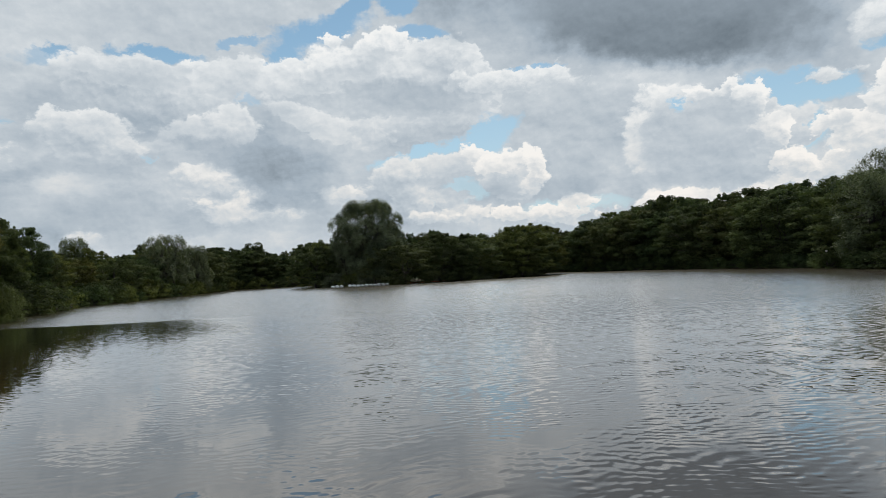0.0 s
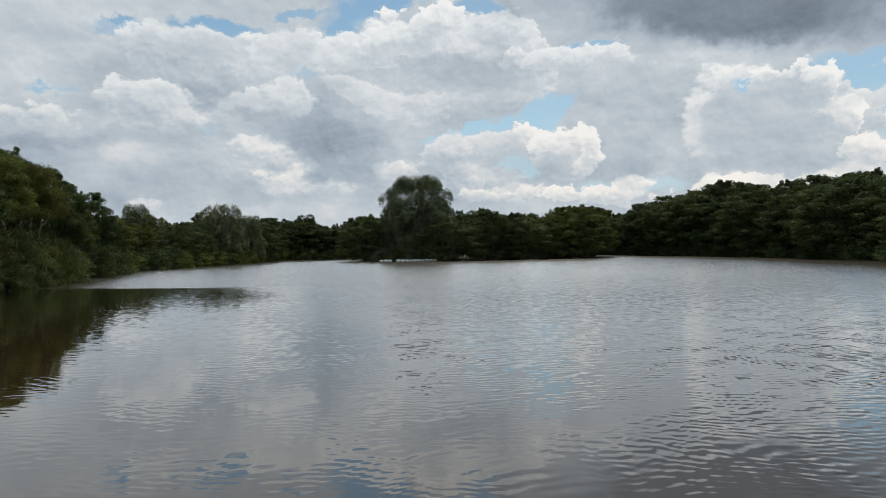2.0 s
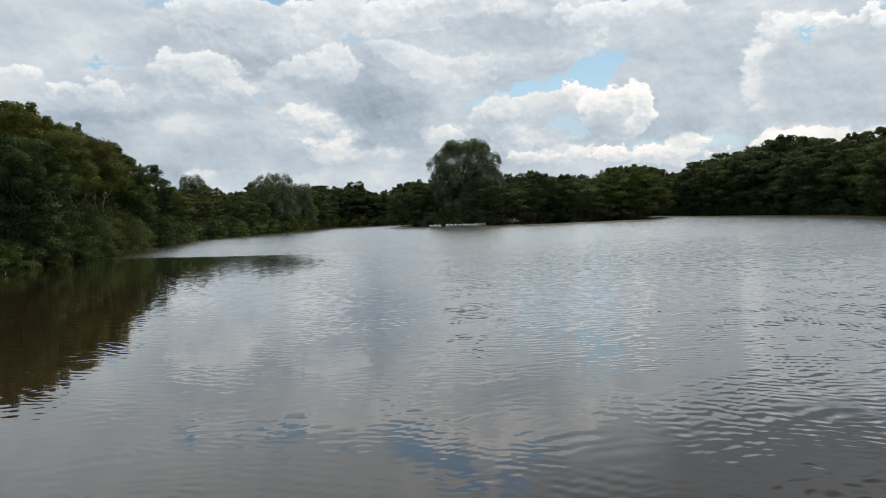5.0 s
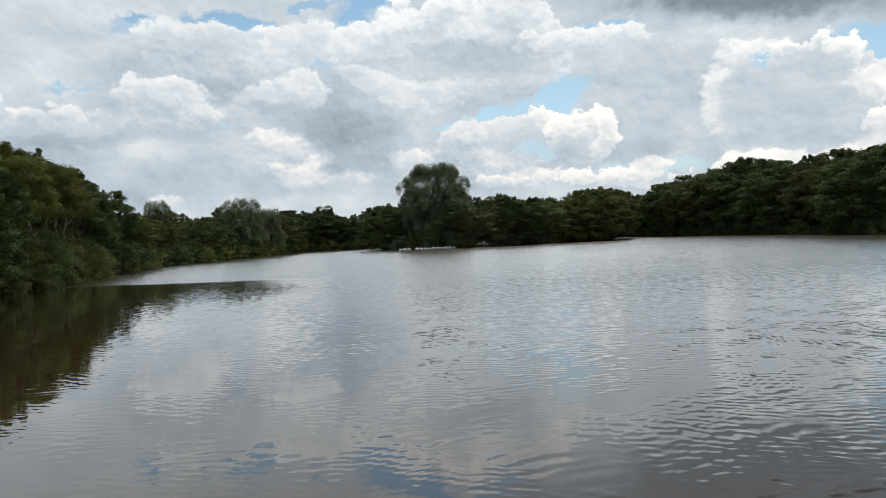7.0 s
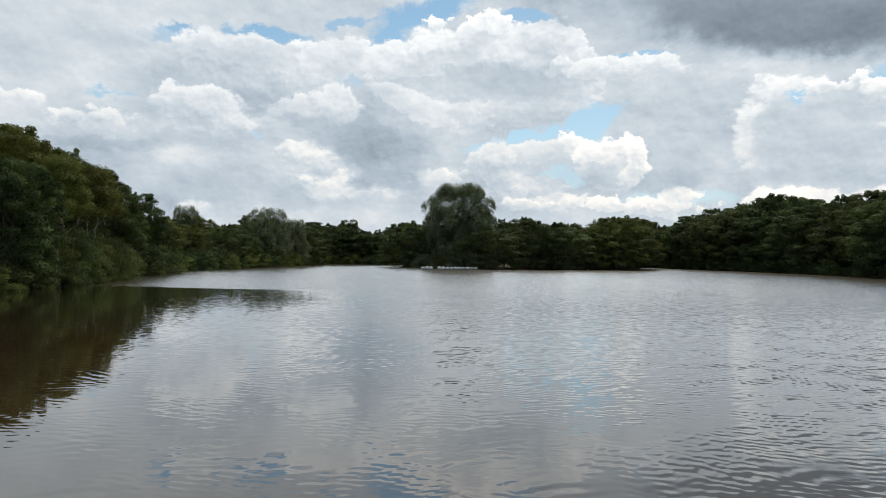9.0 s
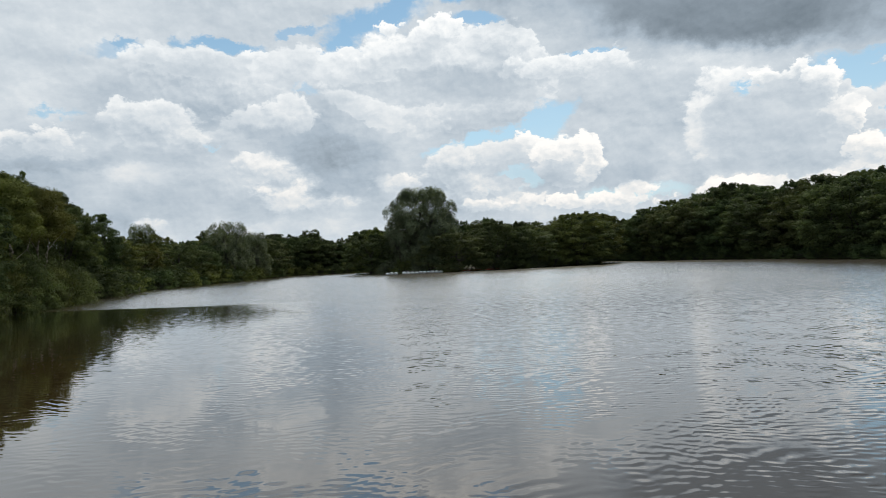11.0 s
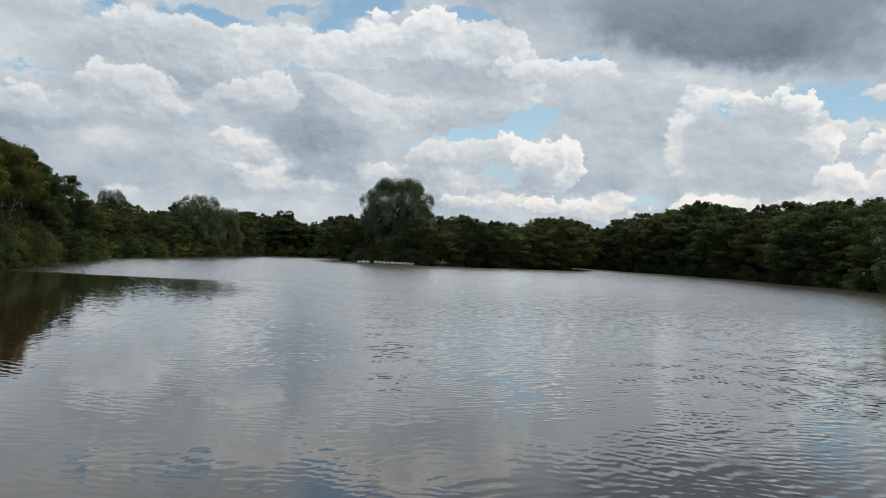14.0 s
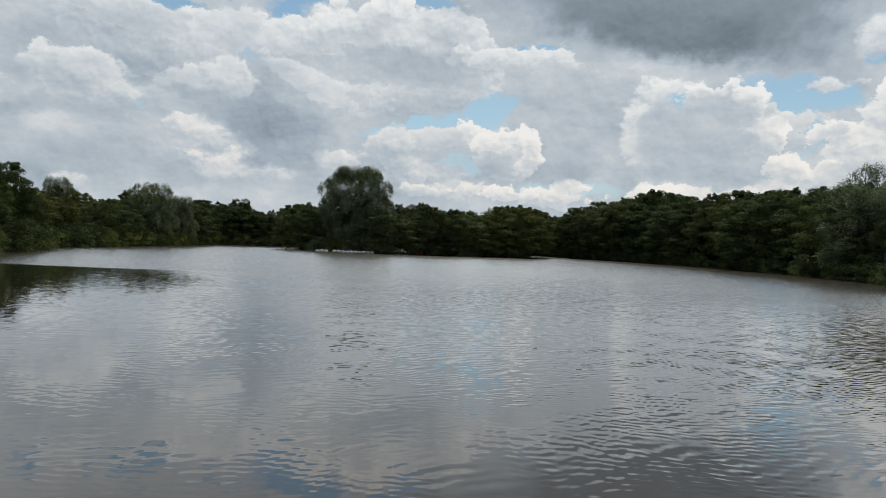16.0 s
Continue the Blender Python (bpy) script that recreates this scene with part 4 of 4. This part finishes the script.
for bearing, far, tall, turn in ((-32.9, 43.0, 3.4, 0), (-31.4, 44.2, 3.7, 100), (-30.3, 47.0, 3.5, 200), (-29.0, 49.4, 3.8, 300)):
    hero(NEAR_SHRUBS[turn // 100 % 2], bearing, far, tall, turn, "tall olive sallow bush hanging over the water", 0.75, 3.0, "bushes along the near bank")
hero(NEAR[2], -28.1, 63, 7.4, 50, "dark green oak on the near bank", 0.9)
hero(NEAR[3], -27.2, 64, 5.6, 190, "olive green birch on the near bank", 1.0)
hero(NEAR[1], -35.6, 44, 8.8, 75, "olive green birch leaning over the water", 0.9)
for ob in ALDERS + OAKS + BIRCHES + WILLOWS + SHRUBS + NEAR_SHRUBS + NEAR + BACK + GREENER + [big_willow, thin_willow, bare_birch]:
    for child in ob.children:
        bpy.data.objects.remove(child)
    bpy.data.objects.remove(ob)


# ---------------------------------------------------------------- floats, log and post
def lathe(name, profile, mat, sides=14):
    """A round body from (height, radius) pairs."""
    verts, faces = [], []
    for z, r in profile:
        for k in range(sides):
            t = 2 * math.pi * k / sides
            verts.append((r * math.cos(t), r * math.sin(t), z))
    for q in range(len(profile) - 1):
        for k in range(sides):
            k2 = (k + 1) % sides
            faces.append((q * sides + k, q * sides + k2, (q + 1) * sides + k2, (q + 1) * sides + k))
    return mesh_from(name, verts, faces, 4, mat, True)


def white_float():
    """A squat white buoy with a waist band and a lifting eye."""
    ob = new("mooring_float")
    ob.empty_display_size = 0.2
    arc = [(0.24 * math.sin(a), max(0.004, 0.33 * math.cos(a))) for a in [radians(q) for q in range(-90, 91, 15)]]
    part("body", lathe("body", [(z * 0.95 + 0.10, r) for z, r in arc], WHITE_FLOAT), ob)
    part("band", lathe("band", [(0.075, 0.31), (0.075, 0.345), (0.125, 0.345), (0.125, 0.31)], ROPE), ob)
    eye = []
    for k in range(9):
        a = math.pi * k / 8
        eye.append(((0.05 * math.cos(a), 0, 0.32 + 0.06 * math.sin(a)), 0.012))
    part("lifting_eye", tubes("lifting_eye", [eye], ROPE, 6), ob)
    return tagged(ob, "white plastic float on the water beside the island", "float", "row of white floats")


first = white_float()
row_a, row_b = Vector(at(-3.05, 106.4)), Vector(at(1.63, 107.4))
for k in range(14):
    if k == 3:
        continue
    p = row_a.lerp(row_b, k / 13)
    m = pose(p.x, p.y + 0.12 * math.sin(k * 2.1), 0.0, 0, 0, 37 * k)
    m = m @ Matrix.Diagonal((1, 1, 0.85 + 0.3 * ((k * 5) % 7) / 6, 1)) @ Matrix.Scale(1.05, 4)
    if k == 0:
        first.matrix_basis = m
    else:
        copy_thing(first, m).matrix_basis = m


def boom_length():
    """One length of a red floating boom: a tube with two collars."""
    ob = new("boom_float")
    ob.empty_display_size = 0.2
    tube = [((x, 0, 0.06), r) for x, r in ((-0.72, 0.02), (-0.70, 0.07), (-0.6, 0.10), (0.6, 0.10), (0.70, 0.07), (0.72, 0.02))]
    part("tube", tubes("tube", [tube], RED_FLOAT, 10), ob)
    for x in (-0.45, 0.45):
        part("collar", tubes("collar", [[((x - 0.04, 0, 0.06), 0.098), ((x - 0.035, 0, 0.06), 0.11), ((x + 0.035, 0, 0.06), 0.11), ((x + 0.04, 0, 0.06), 0.098)]], ROPE, 10), ob)
    return tagged(ob, "faded red floating boom at the foot of the island", "float", "red floating boom")


red = boom_length()
red_a, red_b = Vector(at(3.4, 112.0)), Vector(at(6.8, 117.0))
lay = math.degrees(math.atan2(red_b.y - red_a.y, red_b.x - red_a.x))
for k in range(5):
    p = red_a.lerp(red_b, (k + 0.5) / 5)
    if k == 0:
        red.matrix_basis = pose(p.x, p.y, 0, 0, 0, lay)
    else:
        copy_thing(red, pose(p.x, p.y, 0, 0, 0, lay + (-1) ** k * 3))


def fallen(name, label, x, y, z, turn, length, r, mat, seed, tilt=4):
    """A fallen trunk with broken stubs of branches, half in the water."""
    g = np.random.default_rng(seed)
    stem = bent(g, (0, 0, 0), (length, 0, 0), r, r * 0.45, 7, 0.02)
    stubs = []
    for k in range(4):
        q = length * (0.3 + 0.18 * k)
        stubs.append(bent(g, (q, 0, 0), (q + 0.3 + 0.2 * g.random(), g.normal() * 0.3, 0.25 + 0.25 * g.random()), r * 0.35, r * 0.12, 3))
    me = tubes(name, [stem] + stubs, mat, 8, True)
    ob = new(name, me)
    ob.matrix_basis = pose(x, y, z, 0, -tilt, turn)
    return tagged(ob, label, "log")


x, y, _ = at(-23.9, 70.2)
fallen("fallen_log", "weathered fallen log lying out over the water", x - 0.6, y - 1.6, 0.16, -12, 2.6, 0.16, OLD_WOOD, 3, 2)
x, y, _ = at(-4.0, 146.0)
fallen("dead_branch", "pale dead branch leaning from the far bank", x, y, 0.2, 10, 2.4, 0.10, BARK_BIRCH, 4, 28)


def bank_post():
    """A short post with a small white board."""
    ob = new("bank_sign")
    ob.empty_display_size = 0.2
    part("post", tubes("post", [[((0, 0, -0.3), 0.05), ((0, 0, 2.5), 0.045), ((0, 0, 2.52), 0.01)]], OLD_WOOD, 8), ob)
    b2 = bmesh.new()
    bmesh.ops.create_cube(b2, size=1)
    for v in b2.verts:
        v.co = Vector((v.co.x * 0.27, v.co.y * 0.03 - 0.065, v.co.z * 0.19 + 2.34))
    bmesh.ops.bevel(b2, geom=b2.edges[:], offset=0.008, segments=1, affect="EDGES")
    me = bpy.data.meshes.new("board")
    b2.to_mesh(me)
    b2.free()
    me.materials.append(WHITE_FLOAT)
    part("board", me, ob, "small white board")
    return tagged(ob, "wooden post with a small white board at the water's edge", "sign")


sign = bank_post()
x, y, _ = at(37.2, 95.5)
sign.matrix_basis = pose(x, y, max(-0.2, height_at(x, y)), 0, 0, -37)
